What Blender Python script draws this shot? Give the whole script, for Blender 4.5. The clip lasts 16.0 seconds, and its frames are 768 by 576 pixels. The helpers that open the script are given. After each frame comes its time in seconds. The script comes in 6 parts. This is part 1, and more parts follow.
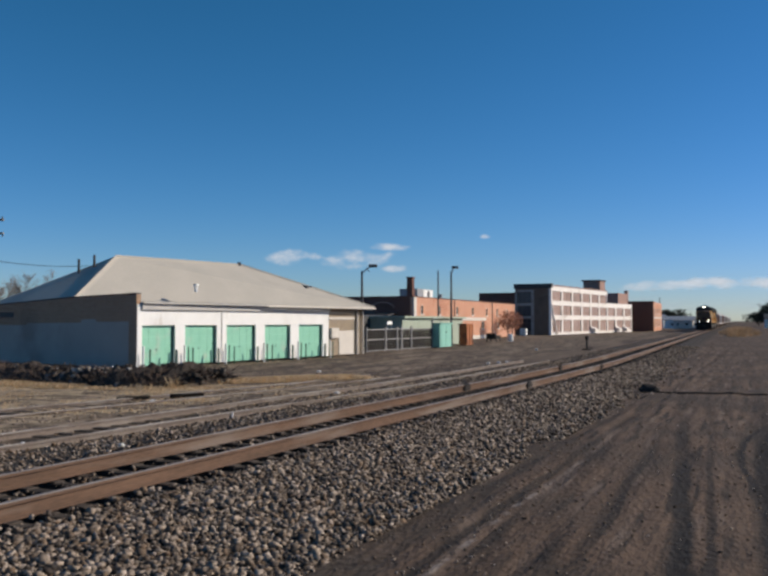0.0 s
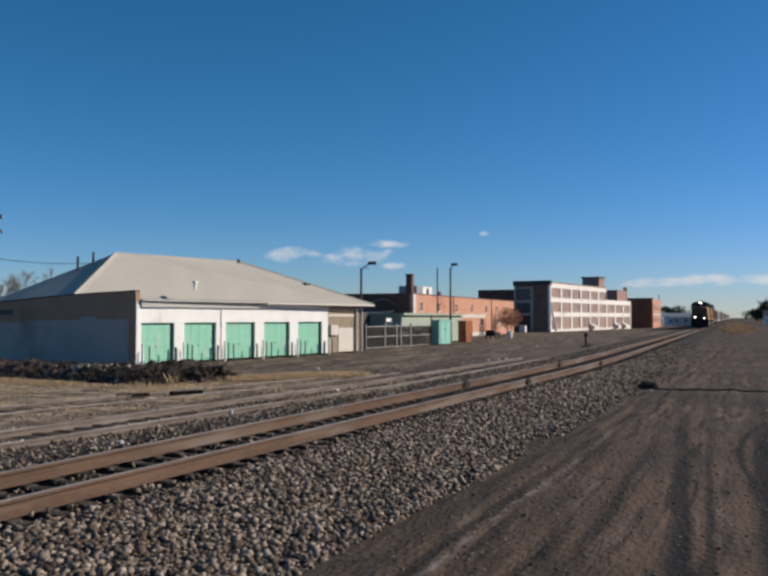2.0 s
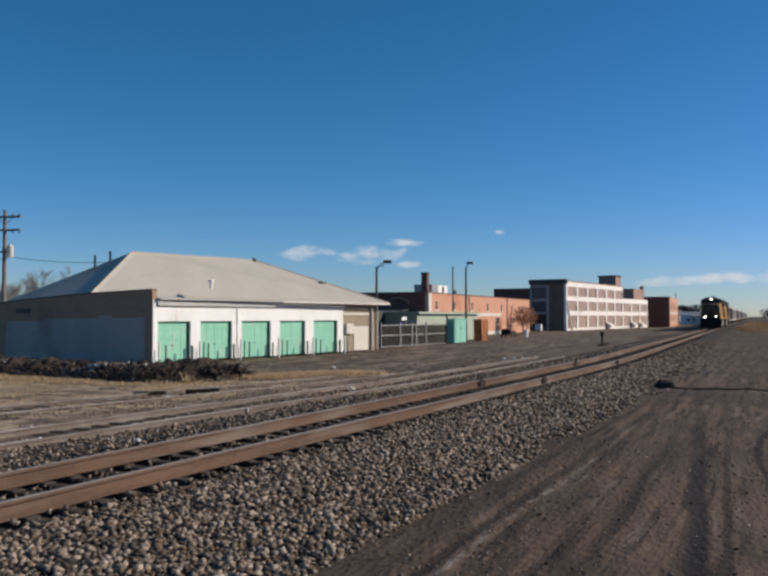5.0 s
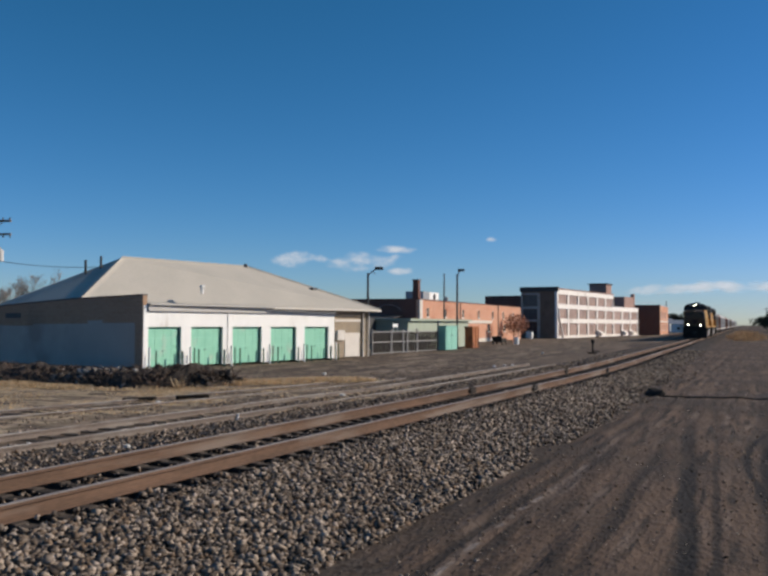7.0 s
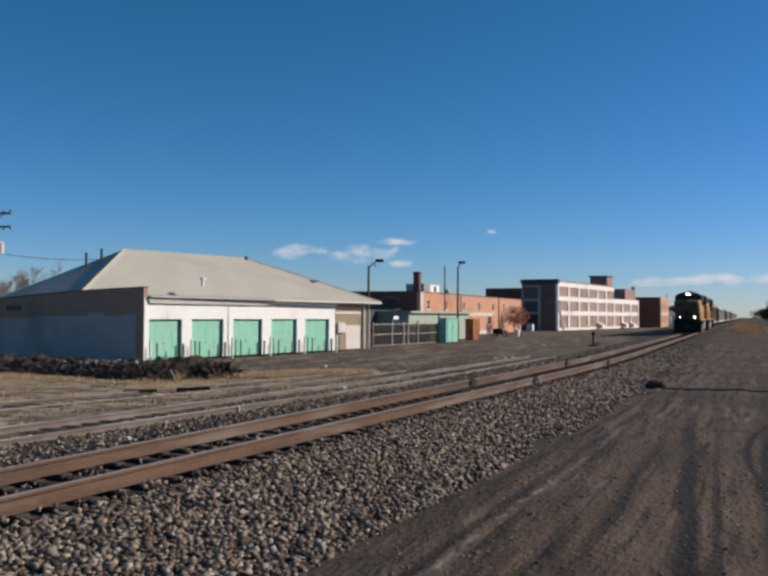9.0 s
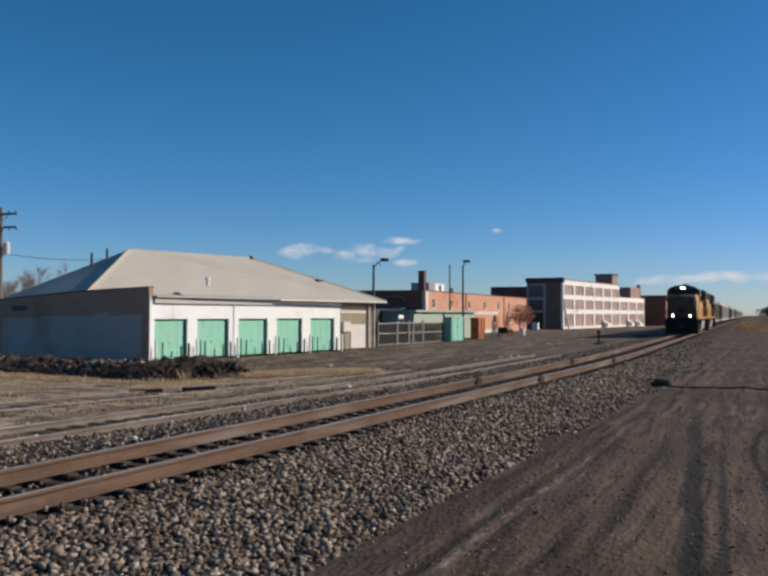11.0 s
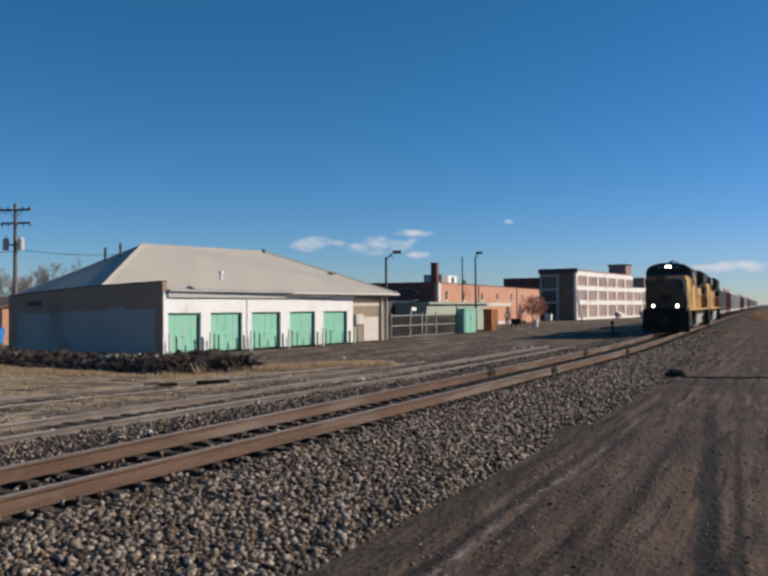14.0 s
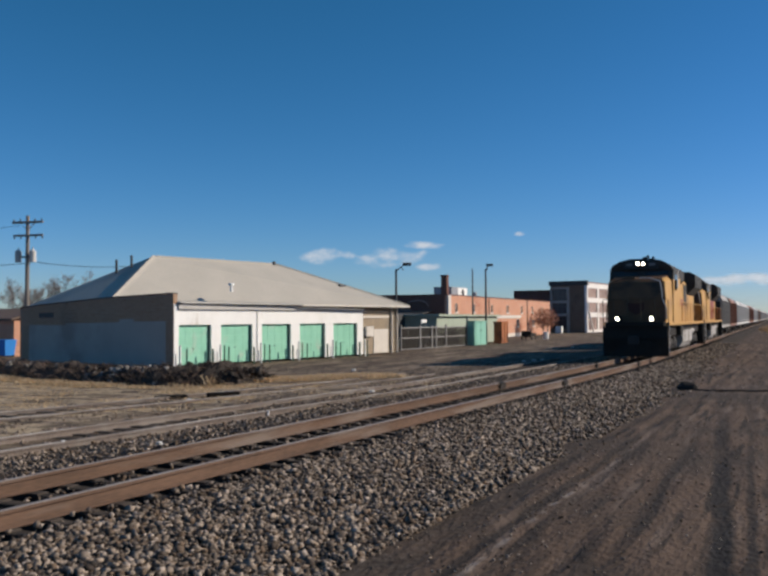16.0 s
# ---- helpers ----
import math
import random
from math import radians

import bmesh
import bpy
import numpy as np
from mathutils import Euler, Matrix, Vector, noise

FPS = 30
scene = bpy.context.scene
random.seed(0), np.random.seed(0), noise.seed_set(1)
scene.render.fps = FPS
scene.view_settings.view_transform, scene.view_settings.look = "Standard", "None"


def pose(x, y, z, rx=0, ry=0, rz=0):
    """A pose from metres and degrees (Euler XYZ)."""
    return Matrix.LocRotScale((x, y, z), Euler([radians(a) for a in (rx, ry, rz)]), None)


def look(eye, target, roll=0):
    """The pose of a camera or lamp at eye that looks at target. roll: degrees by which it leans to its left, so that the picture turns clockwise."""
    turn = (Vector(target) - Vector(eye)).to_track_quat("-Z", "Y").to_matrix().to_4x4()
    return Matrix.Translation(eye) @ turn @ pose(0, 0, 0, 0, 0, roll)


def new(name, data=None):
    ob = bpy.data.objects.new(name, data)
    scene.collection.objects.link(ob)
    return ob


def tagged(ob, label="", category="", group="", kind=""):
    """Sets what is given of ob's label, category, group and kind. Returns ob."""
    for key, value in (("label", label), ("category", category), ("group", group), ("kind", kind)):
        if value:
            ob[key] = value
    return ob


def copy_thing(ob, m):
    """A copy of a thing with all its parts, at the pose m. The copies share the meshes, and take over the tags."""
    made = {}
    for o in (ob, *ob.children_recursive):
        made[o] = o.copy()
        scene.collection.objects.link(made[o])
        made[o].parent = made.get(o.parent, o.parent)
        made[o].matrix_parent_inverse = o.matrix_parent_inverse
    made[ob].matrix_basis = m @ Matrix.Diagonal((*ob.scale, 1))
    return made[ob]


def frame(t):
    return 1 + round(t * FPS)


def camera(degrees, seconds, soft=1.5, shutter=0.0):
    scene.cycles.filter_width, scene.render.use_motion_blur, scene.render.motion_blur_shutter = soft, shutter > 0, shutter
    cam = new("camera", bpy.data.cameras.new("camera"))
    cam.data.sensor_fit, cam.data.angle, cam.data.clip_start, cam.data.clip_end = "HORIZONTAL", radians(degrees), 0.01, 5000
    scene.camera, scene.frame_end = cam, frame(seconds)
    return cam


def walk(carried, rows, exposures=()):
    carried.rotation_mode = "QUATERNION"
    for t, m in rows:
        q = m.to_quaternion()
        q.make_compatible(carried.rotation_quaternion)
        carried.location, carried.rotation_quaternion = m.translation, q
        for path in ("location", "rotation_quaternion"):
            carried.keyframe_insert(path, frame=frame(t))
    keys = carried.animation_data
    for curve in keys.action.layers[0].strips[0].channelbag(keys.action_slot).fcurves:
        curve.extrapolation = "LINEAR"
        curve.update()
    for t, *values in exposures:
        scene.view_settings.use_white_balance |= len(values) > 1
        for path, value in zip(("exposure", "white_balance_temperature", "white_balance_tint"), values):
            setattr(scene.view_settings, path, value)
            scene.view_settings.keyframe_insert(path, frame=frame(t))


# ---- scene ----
# ---------- camera ----------
EYE = (0.0, 0.0, 2.2)
cam = camera(47.4, 16.0, soft=2.9)
# seconds, yaw, pitch, roll of a camera held in one place
TURNS = [
    (0, 22.00, 2.15, 0.00), (0.5, 22.06, 2.32, -0.17), (1, 22.30, 2.22, -0.29), (1.5, 22.18, 2.23, -0.15),
    (2, 21.95, 1.96, 0.06), (2.5, 22.11, 1.97, 0.12), (3, 22.45, 1.72, 0.32), (3.5, 22.61, 1.60, 0.17),
    (4, 22.74, 1.75, -0.08), (4.8, 22.9, 1.85, 0.0), (5.6, 23.1, 1.95, 0.1), (6.5, 23.11, 2.06, 0.14), (7, 22.38, 2.31, -0.28), (7.5, 22.28, 2.25, -0.26),
    (8, 22.34, 1.96, -0.11), (8.5, 22.58, 2.01, -0.23), (9, 22.42, 1.81, -0.27), (9.8, 22.5, 1.78, -0.2), (10.7, 22.7, 1.75, -0.1), (11.5, 22.90, 1.72, -0.05),
    (12, 23.15, 1.51, 0.06), (12.5, 23.31, 1.44, 0.09), (13, 23.40, 1.26, 0.05), (13.5, 23.62, 1.25, 0.03),
    (14, 23.59, 1.25, 0.37), (14.5, 23.60, 1.55, 0.15), (15, 23.81, 1.72, 0.08), (15.5, 24.00, 1.76, -0.02),
    (16, 24.25, 2.05, 0.30)]
walk(cam, [(t, pose(*EYE, 90 + p, r, y)) for t, y, p, r in TURNS])

# ---------- sky, sun, exposure ----------
SUN_HEADING, SUN_HEIGHT = 59.0, 26.0      # degrees clockwise from +y, degrees up
world = bpy.data.worlds.new("sky")
scene.world = world
world.use_nodes = True
wn, wl = world.node_tree.nodes, world.node_tree.links
sky = wn.new("ShaderNodeTexSky")
sky.sky_type = "NISHITA"
sky.sun_disc = False
sky.sun_elevation, sky.sun_rotation = radians(SUN_HEIGHT), radians(SUN_HEADING)
sky.air_density, sky.dust_density, sky.ozone_density = 1.0, 0.1, 2.0
sky.altitude = 1200
deep = wn.new("ShaderNodeHueSaturation")
deep.inputs["Saturation"].default_value = 1.2
wl.new(sky.outputs[0], deep.inputs["Color"])
tint = wn.new("ShaderNodeMix")
tint.data_type, tint.blend_type = "RGBA", "MULTIPLY"
tint.inputs["Factor"].default_value = 1.0
tint.inputs["B"].default_value = (0.68, 0.90, 1.12, 1)
wl.new(deep.outputs[0], tint.inputs["A"])
parts, joined = wn.new("ShaderNodeSeparateColor"), wn.new("ShaderNodeCombineColor")
wl.new(tint.outputs["Result"], parts.inputs[0])
for i, (power, gain) in enumerate(((1.25, 0.678), (0.92, 1.075), (1.20, 0.752))):
    up, by = wn.new("ShaderNodeMath"), wn.new("ShaderNodeMath")
    up.operation, by.operation = "POWER", "MULTIPLY"
    up.inputs[1].default_value, by.inputs[1].default_value = power, gain
    wl.new(parts.outputs[i], up.inputs[0])
    wl.new(up.outputs[0], by.inputs[0])
    wl.new(by.outputs[0], joined.inputs[i])
wl.new(joined.outputs[0], wn["Background"].inputs[0])
wn["Background"].inputs[1].default_value = 0.08
sun_data = bpy.data.lights.new("sun", "SUN")
sun_data.energy, sun_data.angle, sun_data.color = 4.95, radians(0.53), (1.0, 0.89, 0.75)
sun = new("sun", sun_data)
h, e = radians(SUN_HEADING), radians(SUN_HEIGHT)
sun.matrix_basis = look((math.sin(h) * math.cos(e) * 50, math.cos(h) * math.cos(e) * 50, math.sin(e) * 50), (0, 0, 0))
scene.view_settings.exposure = 0.0


# ---------- materials ----------
def mat(name, a, b=None, rough=0.8, metal=0.0, big=1.5, fine=25.0, bump=0.25, stain=None, amount=0.35, stretch=(1, 1, 1), per_object=0.0, spec=0.3):
    """Two tones mixed by coarse and fine noise, with a stain colour in patches and fine relief."""
    m = bpy.data.materials.new(name)
    m.use_nodes = True
    nt = m.node_tree
    n, l = nt.nodes, nt.links
    bsdf = n["Principled BSDF"]
    b = b or tuple(min(1, c * 0.72) for c in a)
    co = n.new("ShaderNodeTexCoord")
    mp = n.new("ShaderNodeMapping")
    mp.inputs["Scale"].default_value = stretch
    l.new(co.outputs["Object"], mp.inputs[0])

    def noise_tex(scale, detail):
        t = n.new("ShaderNodeTexNoise")
        t.inputs["Scale"].default_value, t.inputs["Detail"].default_value = scale, detail
        l.new(mp.outputs[0], t.inputs["Vector"])
        return t

    coarse, small = noise_tex(big, 5), noise_tex(fine, 4)
    add = n.new("ShaderNodeMath")
    add.operation = "ADD"
    l.new(coarse.outputs[0], add.inputs[0])
    l.new(small.outputs[0], add.inputs[1])
    half = n.new("ShaderNodeMapRange")
    half.inputs["From Min"].default_value, half.inputs["From Max"].default_value = 0.75, 1.25
    l.new(add.outputs[0], half.inputs["Value"])
    mix = n.new("ShaderNodeMix")
    mix.data_type = "RGBA"
    mix.inputs["A"].default_value, mix.inputs["B"].default_value = (*a, 1), (*b, 1)
    l.new(half.outputs[0], mix.inputs["Factor"])
    last = mix.outputs["Result"]
    if stain:
        t = noise_tex(big * 0.6, 8)
        r = n.new("ShaderNodeMapRange")
        r.inputs["From Min"].default_value, r.inputs["From Max"].default_value = 0.66 - amount * 0.4, 0.8 - amount * 0.4
        l.new(t.outputs[0], r.inputs["Value"])
        s = n.new("ShaderNodeMix")
        s.data_type = "RGBA"
        s.inputs["B"].default_value = (*stain, 1)
        l.new(r.outputs[0], s.inputs["Factor"])
        l.new(last, s.inputs["A"])
        last = s.outputs["Result"]
    if per_object:
        info = n.new("ShaderNodeObjectInfo")
        hsv = n.new("ShaderNodeHueSaturation")
        r = n.new("ShaderNodeMapRange")
        r.inputs["To Min"].default_value, r.inputs["To Max"].default_value = 1 - per_object, 1 + per_object
        l.new(info.outputs["Random"], r.inputs["Value"])
        l.new(r.outputs[0], hsv.inputs["Value"])
        l.new(last, hsv.inputs["Color"])
        last = hsv.outputs[0]
    l.new(last, bsdf.inputs["Base Color"])
    bsdf.inputs["Roughness"].default_value, bsdf.inputs["Metallic"].default_value = rough, metal
    bsdf.inputs["Specular IOR Level"].default_value = spec
    if bump:
        bp = n.new("ShaderNodeBump")
        bp.inputs["Strength"].default_value, bp.inputs["Distance"].default_value = bump, 0.02
        l.new(small.outputs[0], bp.inputs["Height"])
        l.new(bp.outputs[0], bsdf.inputs["Normal"])
    return m


def glow(name, colour, strength):
    m = bpy.data.materials.new(name)
    m.use_nodes = True
    b = m.node_tree.nodes["Principled BSDF"]
    b.inputs["Base Color"].default_value = (*colour, 1)
    b.inputs["Emission Color"].default_value, b.inputs["Emission Strength"].default_value = (*colour, 1), strength
    return m


def brick(name, a, b, mortar, scale=1.0, stain=None, amount=0.3):
    """Brickwork in courses 75 mm high, with worn patches, laid by the wall's own height."""
    m = mat(name, a, b, rough=0.9, big=0.5, fine=9, bump=0.0, stain=stain, amount=amount)
    n, l = m.node_tree.nodes, m.node_tree.links
    bsdf = n["Principled BSDF"]
    src = bsdf.inputs["Base Color"].links[0].from_socket
    co = n.new("ShaderNodeTexCoord")
    sep, add, com = n.new("ShaderNodeSeparateXYZ"), n.new("ShaderNodeMath"), n.new("ShaderNodeCombineXYZ")
    l.new(co.outputs["Object"], sep.inputs[0])
    l.new(sep.outputs[0], add.inputs[0])
    l.new(sep.outputs[1], add.inputs[1])
    l.new(add.outputs[0], com.inputs[0])
    l.new(sep.outputs[2], com.inputs[1])
    t = n.new("ShaderNodeTexBrick")
    t.inputs["Scale"].default_value = scale
    t.inputs["Brick Width"].default_value, t.inputs["Row Height"].default_value = 0.22, 0.075
    t.inputs["Mortar Size"].default_value = 0.008
    t.inputs["Mortar"].default_value = (*mortar, 1)
    l.new(com.outputs[0], t.inputs["Vector"])
    l.new(src, t.inputs["Color1"])
    dark = n.new("ShaderNodeHueSaturation")
    dark.inputs["Value"].default_value = 0.75
    l.new(src, dark.inputs["Color"])
    l.new(dark.outputs[0], t.inputs["Color2"])
    l.new(t.outputs["Color"], bsdf.inputs["Base Color"])
    bp = n.new("ShaderNodeBump")
    bp.invert = True
    bp.inputs["Strength"].default_value, bp.inputs["Distance"].default_value = 0.4, 0.01
    l.new(t.outputs["Fac"], bp.inputs["Height"])
    l.new(bp.outputs[0], bsdf.inputs["Normal"])
    return m


WHITE = mat("white_paint", (0.80, 0.79, 0.76), (0.70, 0.69, 0.66), rough=0.6, stain=(0.5, 0.46, 0.4), amount=0.1, stretch=(1, 1, 0.4))
MINT = mat("mint_paint", (0.27, 0.56, 0.41), (0.22, 0.50, 0.36), rough=0.5, stain=(0.35, 0.5, 0.4), amount=0.15)
MINT_DARK = mat("dark_green_trim", (0.05, 0.12, 0.09), rough=0.6)
ROOF = mat("weathered_roofing", (0.47, 0.43, 0.37), (0.40, 0.37, 0.32), rough=0.85, big=0.4, fine=12, stain=(0.36, 0.32, 0.28), amount=0.2)
FASCIA = mat("grey_fascia_paint", (0.48, 0.46, 0.43), (0.40, 0.38, 0.36), rough=0.7)
BROWN_BRICK = brick("brown_brick", (0.40, 0.245, 0.155), (0.31, 0.19, 0.12), (0.40, 0.31, 0.23), stain=(0.22, 0.145, 0.10))
PATCH = mat("blue_grey_overpaint", (0.40, 0.375, 0.335), (0.33, 0.31, 0.275), rough=0.8, big=0.5, stain=(0.27, 0.24, 0.21), amount=0.3)
TAN_BRICK = brick("tan_brick", (0.36, 0.28, 0.19), (0.30, 0.23, 0.16), (0.32, 0.28, 0.22), stain=(0.24, 0.2, 0.15))
CREAM = mat("cream_paint", (0.64, 0.59, 0.52), (0.56, 0.51, 0.45), rough=0.7, stain=(0.45, 0.38, 0.3), amount=0.2)
ORANGE_BRICK = brick("orange_brick", (0.62, 0.30, 0.185), (0.54, 0.25, 0.15), (0.55, 0.38, 0.29), stain=(0.42, 0.15, 0.08), amount=0.25)
# darker partner of ORANGE_BRICK: the end walls' shade is put into this colour
SHADED_BRICK = brick("shaded_red_brick", (0.19, 0.078, 0.055), (0.14, 0.06, 0.046), (0.17, 0.12, 0.1), stain=(0.1, 0.05, 0.04))
PINK_BRICK = brick("faded_red_brick", (0.40, 0.24, 0.19), (0.34, 0.2, 0.16), (0.4, 0.3, 0.26), stain=(0.3, 0.18, 0.14))
CONCRETE = mat("painted_concrete_frame", (0.84, 0.79, 0.74), (0.76, 0.71, 0.66), rough=0.85, big=0.3, fine=6, stain=(0.45, 0.38, 0.33), amount=0.12)
# CONCRETE's paint again, with the end wall's shade put into the colour
SHADED_BAND = mat("shaded_concrete", (0.46, 0.40, 0.35), (0.36, 0.31, 0.27), rough=0.9, stain=(0.25, 0.2, 0.17), amount=0.3)
PALE_GREEN = mat("pale_green_siding", (0.36, 0.40, 0.32), (0.30, 0.34, 0.27), rough=0.8)
TURQUOISE = mat("turquoise_paint", (0.26, 0.52, 0.42), (0.22, 0.46, 0.37), rough=0.5)
RUST = mat("rusty_steel", (0.40, 0.15, 0.06), (0.28, 0.10, 0.045), rough=0.85, stain=(0.15, 0.07, 0.04))
BLACK = mat("black_steel", (0.020, 0.017, 0.014), (0.032, 0.027, 0.023), rough=0.75, spec=0.15)
DARK_GREY = mat("dark_grey_steel", (0.07, 0.068, 0.066), (0.05, 0.048, 0.047), rough=0.6)
GALV = mat("galvanised_steel", (0.34, 0.34, 0.34), (0.26, 0.26, 0.27), rough=0.55, metal=0.5)
WOOD_POLE = mat("weathered_pole_wood", (0.24, 0.21, 0.185), (0.17, 0.15, 0.13), rough=0.95, stretch=(1, 1, 0.1))
WINDOW_DARK = mat("dark_window_glass", (0.03, 0.03, 0.035), (0.05, 0.045, 0.045), rough=0.2, bump=0.05, spec=0.5)
BOARDED = mat("dusty_boarded_windows", (0.45, 0.33, 0.285), (0.33, 0.235, 0.205), rough=0.7, big=0.35, fine=4, stain=(0.24, 0.18, 0.16), amount=0.25)
RAIL_SIDE = mat("rail_rust", (0.148, 0.088, 0.058), (0.082, 0.051, 0.035), rough=0.95, big=1.6, fine=18, stain=(0.17, 0.13, 0.105), amount=0.36, stretch=(1, 0.35, 3))
RAIL_TOP = mat("rail_running_face", (0.34, 0.29, 0.25), (0.24, 0.19, 0.16), rough=0.5, metal=0.3)
OLD_RAIL = mat("dull_old_rail", (0.20, 0.16, 0.135), (0.12, 0.095, 0.08), rough=0.9, big=1.2, stain=(0.22, 0.19, 0.165), amount=0.4)
OLD_TOP = mat("dull_rail_top", (0.44, 0.41, 0.38), (0.28, 0.25, 0.225), rough=0.7, big=0.8, stain=(0.12, 0.09, 0.07), amount=0.4)
TIE_WOOD = mat("old_tie_wood", (0.060, 0.047, 0.037), (0.030, 0.024, 0.020), rough=0.95, stretch=(0.3, 3, 3), per_object=0.3)

POST_GREY = mat("dull_fence_steel", (0.30, 0.29, 0.28), (0.22, 0.21, 0.20), rough=0.6, metal=0.3)
TRUCK_STEEL = mat("bolted_steel", (0.07, 0.055, 0.045), (0.05, 0.04, 0.035), rough=0.8)
BROWN_ROOF = mat("brown_shingles", (0.16, 0.11, 0.085), (0.12, 0.085, 0.07), rough=0.9)
BLUE_BIN = mat("blue_plastic", (0.03, 0.22, 0.62), (0.025, 0.18, 0.52), rough=0.5)


# ---------- mesh helpers ----------
class Shape:
    """Collects the faces of one mesh."""

    def __init__(self):
        self.v, self.f = [], []

    def add(self, verts, faces):
        k = len(self.v)
        self.v += [tuple(p) for p in verts]
        self.f += [tuple(i + k for i in f) for f in faces]
        return self

    def box(self, x0, x1, y0, y1, z0, z1, c=0.0):
        """A box; c chamfers its upright and top edges."""
        if c <= 0:
            v = [(x, y, z) for z in (z0, z1) for y in (y0, y1) for x in (x0, x1)]
            return self.add(v, [(0, 2, 3, 1), (4, 5, 7, 6), (0, 1, 5, 4), (2, 6, 7, 3), (0, 4, 6, 2), (1, 3, 7, 5)])
        ring = lambda d, g: [(x0 + d + g, y0 + d), (x1 - d - g, y0 + d), (x1 - d, y0 + d + g), (x1 - d, y1 - d - g), (x1 - d - g, y1 - d), (x0 + d + g, y1 - d), (x0 + d, y1 - d - g), (x0 + d, y0 + d + g)]
        rings = [[(x, y, z0) for x, y in ring(0, c)], [(x, y, z1 - c) for x, y in ring(0, c)], [(x, y, z1) for x, y in ring(c, c * 0.6)]]
        return self.loft(rings)

    def loft(self, rings, caps=True):
        m = len(rings[0])
        f = [(r * m + i, r * m + (i + 1) % m, (r + 1) * m + (i + 1) % m, (r + 1) * m + i) for r in range(len(rings) - 1) for i in range(m)]
        if caps:
            f += [tuple(range(m))[::-1], tuple((len(rings) - 1) * m + i for i in range(m))]
        return self.add([p for r in rings for p in r], f)

    def tube(self, a, b, r0, r1=None, seg=8, caps=True):
        a, b = Vector(a), Vector(b)
        q = (b - a).to_track_quat("Z", "Y").to_matrix()
        ring = lambda c, r: [tuple(c + q @ Vector((r * math.cos(i * 6.28319 / seg), r * math.sin(i * 6.28319 / seg), 0))) for i in range(seg)]
        return self.loft([ring(a, r0), ring(b, r0 if r1 is None else r1)], caps)

    def prism(self, outline, axis, lo, hi):
        """An outline in the other two axes, pushed along x, y or z."""
        put = {"x": lambda u, v, w: (w, u, v), "y": lambda u, v, w: (u, w, v), "z": lambda u, v, w: (u, v, w)}[axis]
        return self.loft([[put(u, v, lo) for u, v in outline], [put(u, v, hi) for u, v in outline]])

    def mesh(self, name, smooth=False):
        me = bpy.data.meshes.new(name)
        me.from_pydata(self.v, [], self.f)
        bm = bmesh.new()
        bm.from_mesh(me)
        bmesh.ops.recalc_face_normals(bm, faces=bm.faces)
        bm.to_mesh(me)
        bm.free()
        if smooth:
            me.polygons.foreach_set("use_smooth", [True] * len(me.polygons))
        return me


def part(name, shape, material, parent, label="", m=None, smooth=False):
    me = shape if isinstance(shape, bpy.types.Mesh) else shape.mesh(name, smooth)
    if not me.materials:
        me.materials.append(material)
    ob = new(name, me)
    ob.parent = parent
    if m is not None:
        ob.matrix_basis = m
    return tagged(ob, label)


def thing(name, m, label, category, group="", kind=""):
    ob = new(name)
    ob.empty_display_size = 0.2
    ob.matrix_basis = m
    return tagged(ob, label, category, group, kind)


def solid(name, shape, material, label, category="", group="", kind="", m=None, smooth=False):
    """A thing that is one mesh."""
    ob = part(name, shape, material, None, label, m, smooth)
    return tagged(ob, "", category, group, kind)


def wall(width, height, holes, put):
    """One connected wall with openings cut through it; put(u, v, d) places a point, d = 0 outside and 1 inside."""
    us = sorted({0.0, width, *[h[0] for h in holes], *[h[1] for h in holes]})
    vs = sorted({0.0, height, *[h[2] for h in holes], *[h[3] for h in holes]})
    nu, nv = len(us) - 1, len(vs) - 1

    def full(i, j):
        if not (0 <= i < nu and 0 <= j < nv):
            return False
        u, v = (us[i] + us[i + 1]) / 2, (vs[j] + vs[j + 1]) / 2
        return not any(h[0] < u < h[1] and h[2] < v < h[3] for h in holes)

    at = lambda i, j, d: (j * (nu + 1) + i) * 2 + d
    s = Shape()
    s.v = [put(u, v, d) for v in vs for u in us for d in (0, 1)]
    for i in range(nu):
        for j in range(nv):
            if not full(i, j):
                continue
            a, b, c, e = (i, j), (i + 1, j), (i + 1, j + 1), (i, j + 1)
            s.f += [tuple(at(*q, 0) for q in (a, b, c, e)), tuple(at(*q, 1) for q in (e, c, b, a))]
            for q, r, di, dj in ((a, b, 0, -1), (b, c, 1, 0), (c, e, 0, 1), (e, a, -1, 0)):
                if not full(i + di, j + dj):
                    s.f.append((at(*q, 0), at(*q, 1), at(*r, 1), at(*r, 0)))
    return s


# ---------- tracks in plan ----------
HALF_GAUGE = 0.725


def near_rail_x(y):
    """The main track's rail on the road side: straight far off, bending away close by."""
    if y >= 50:
        return -5.72
    if y >= 30:
        return -5.72 - 0.00145 * (50 - y) ** 2
    return -6.30 - 0.052 * (30 - y)


def main_x(y):
    return near_rail_x(y) - HALF_GAUGE


def second_x(y):
    """Centre of the disused siding."""
    return -10.25 - HALF_GAUGE - (0.098 * (28 - y) if y < 28 else -0.032 * min(y - 28, 70))


def third_x(y):
    return -13.6 - HALF_GAUGE - (0.22 * (28 - y) if y < 28 else -0.10 * min(y - 28, 30))


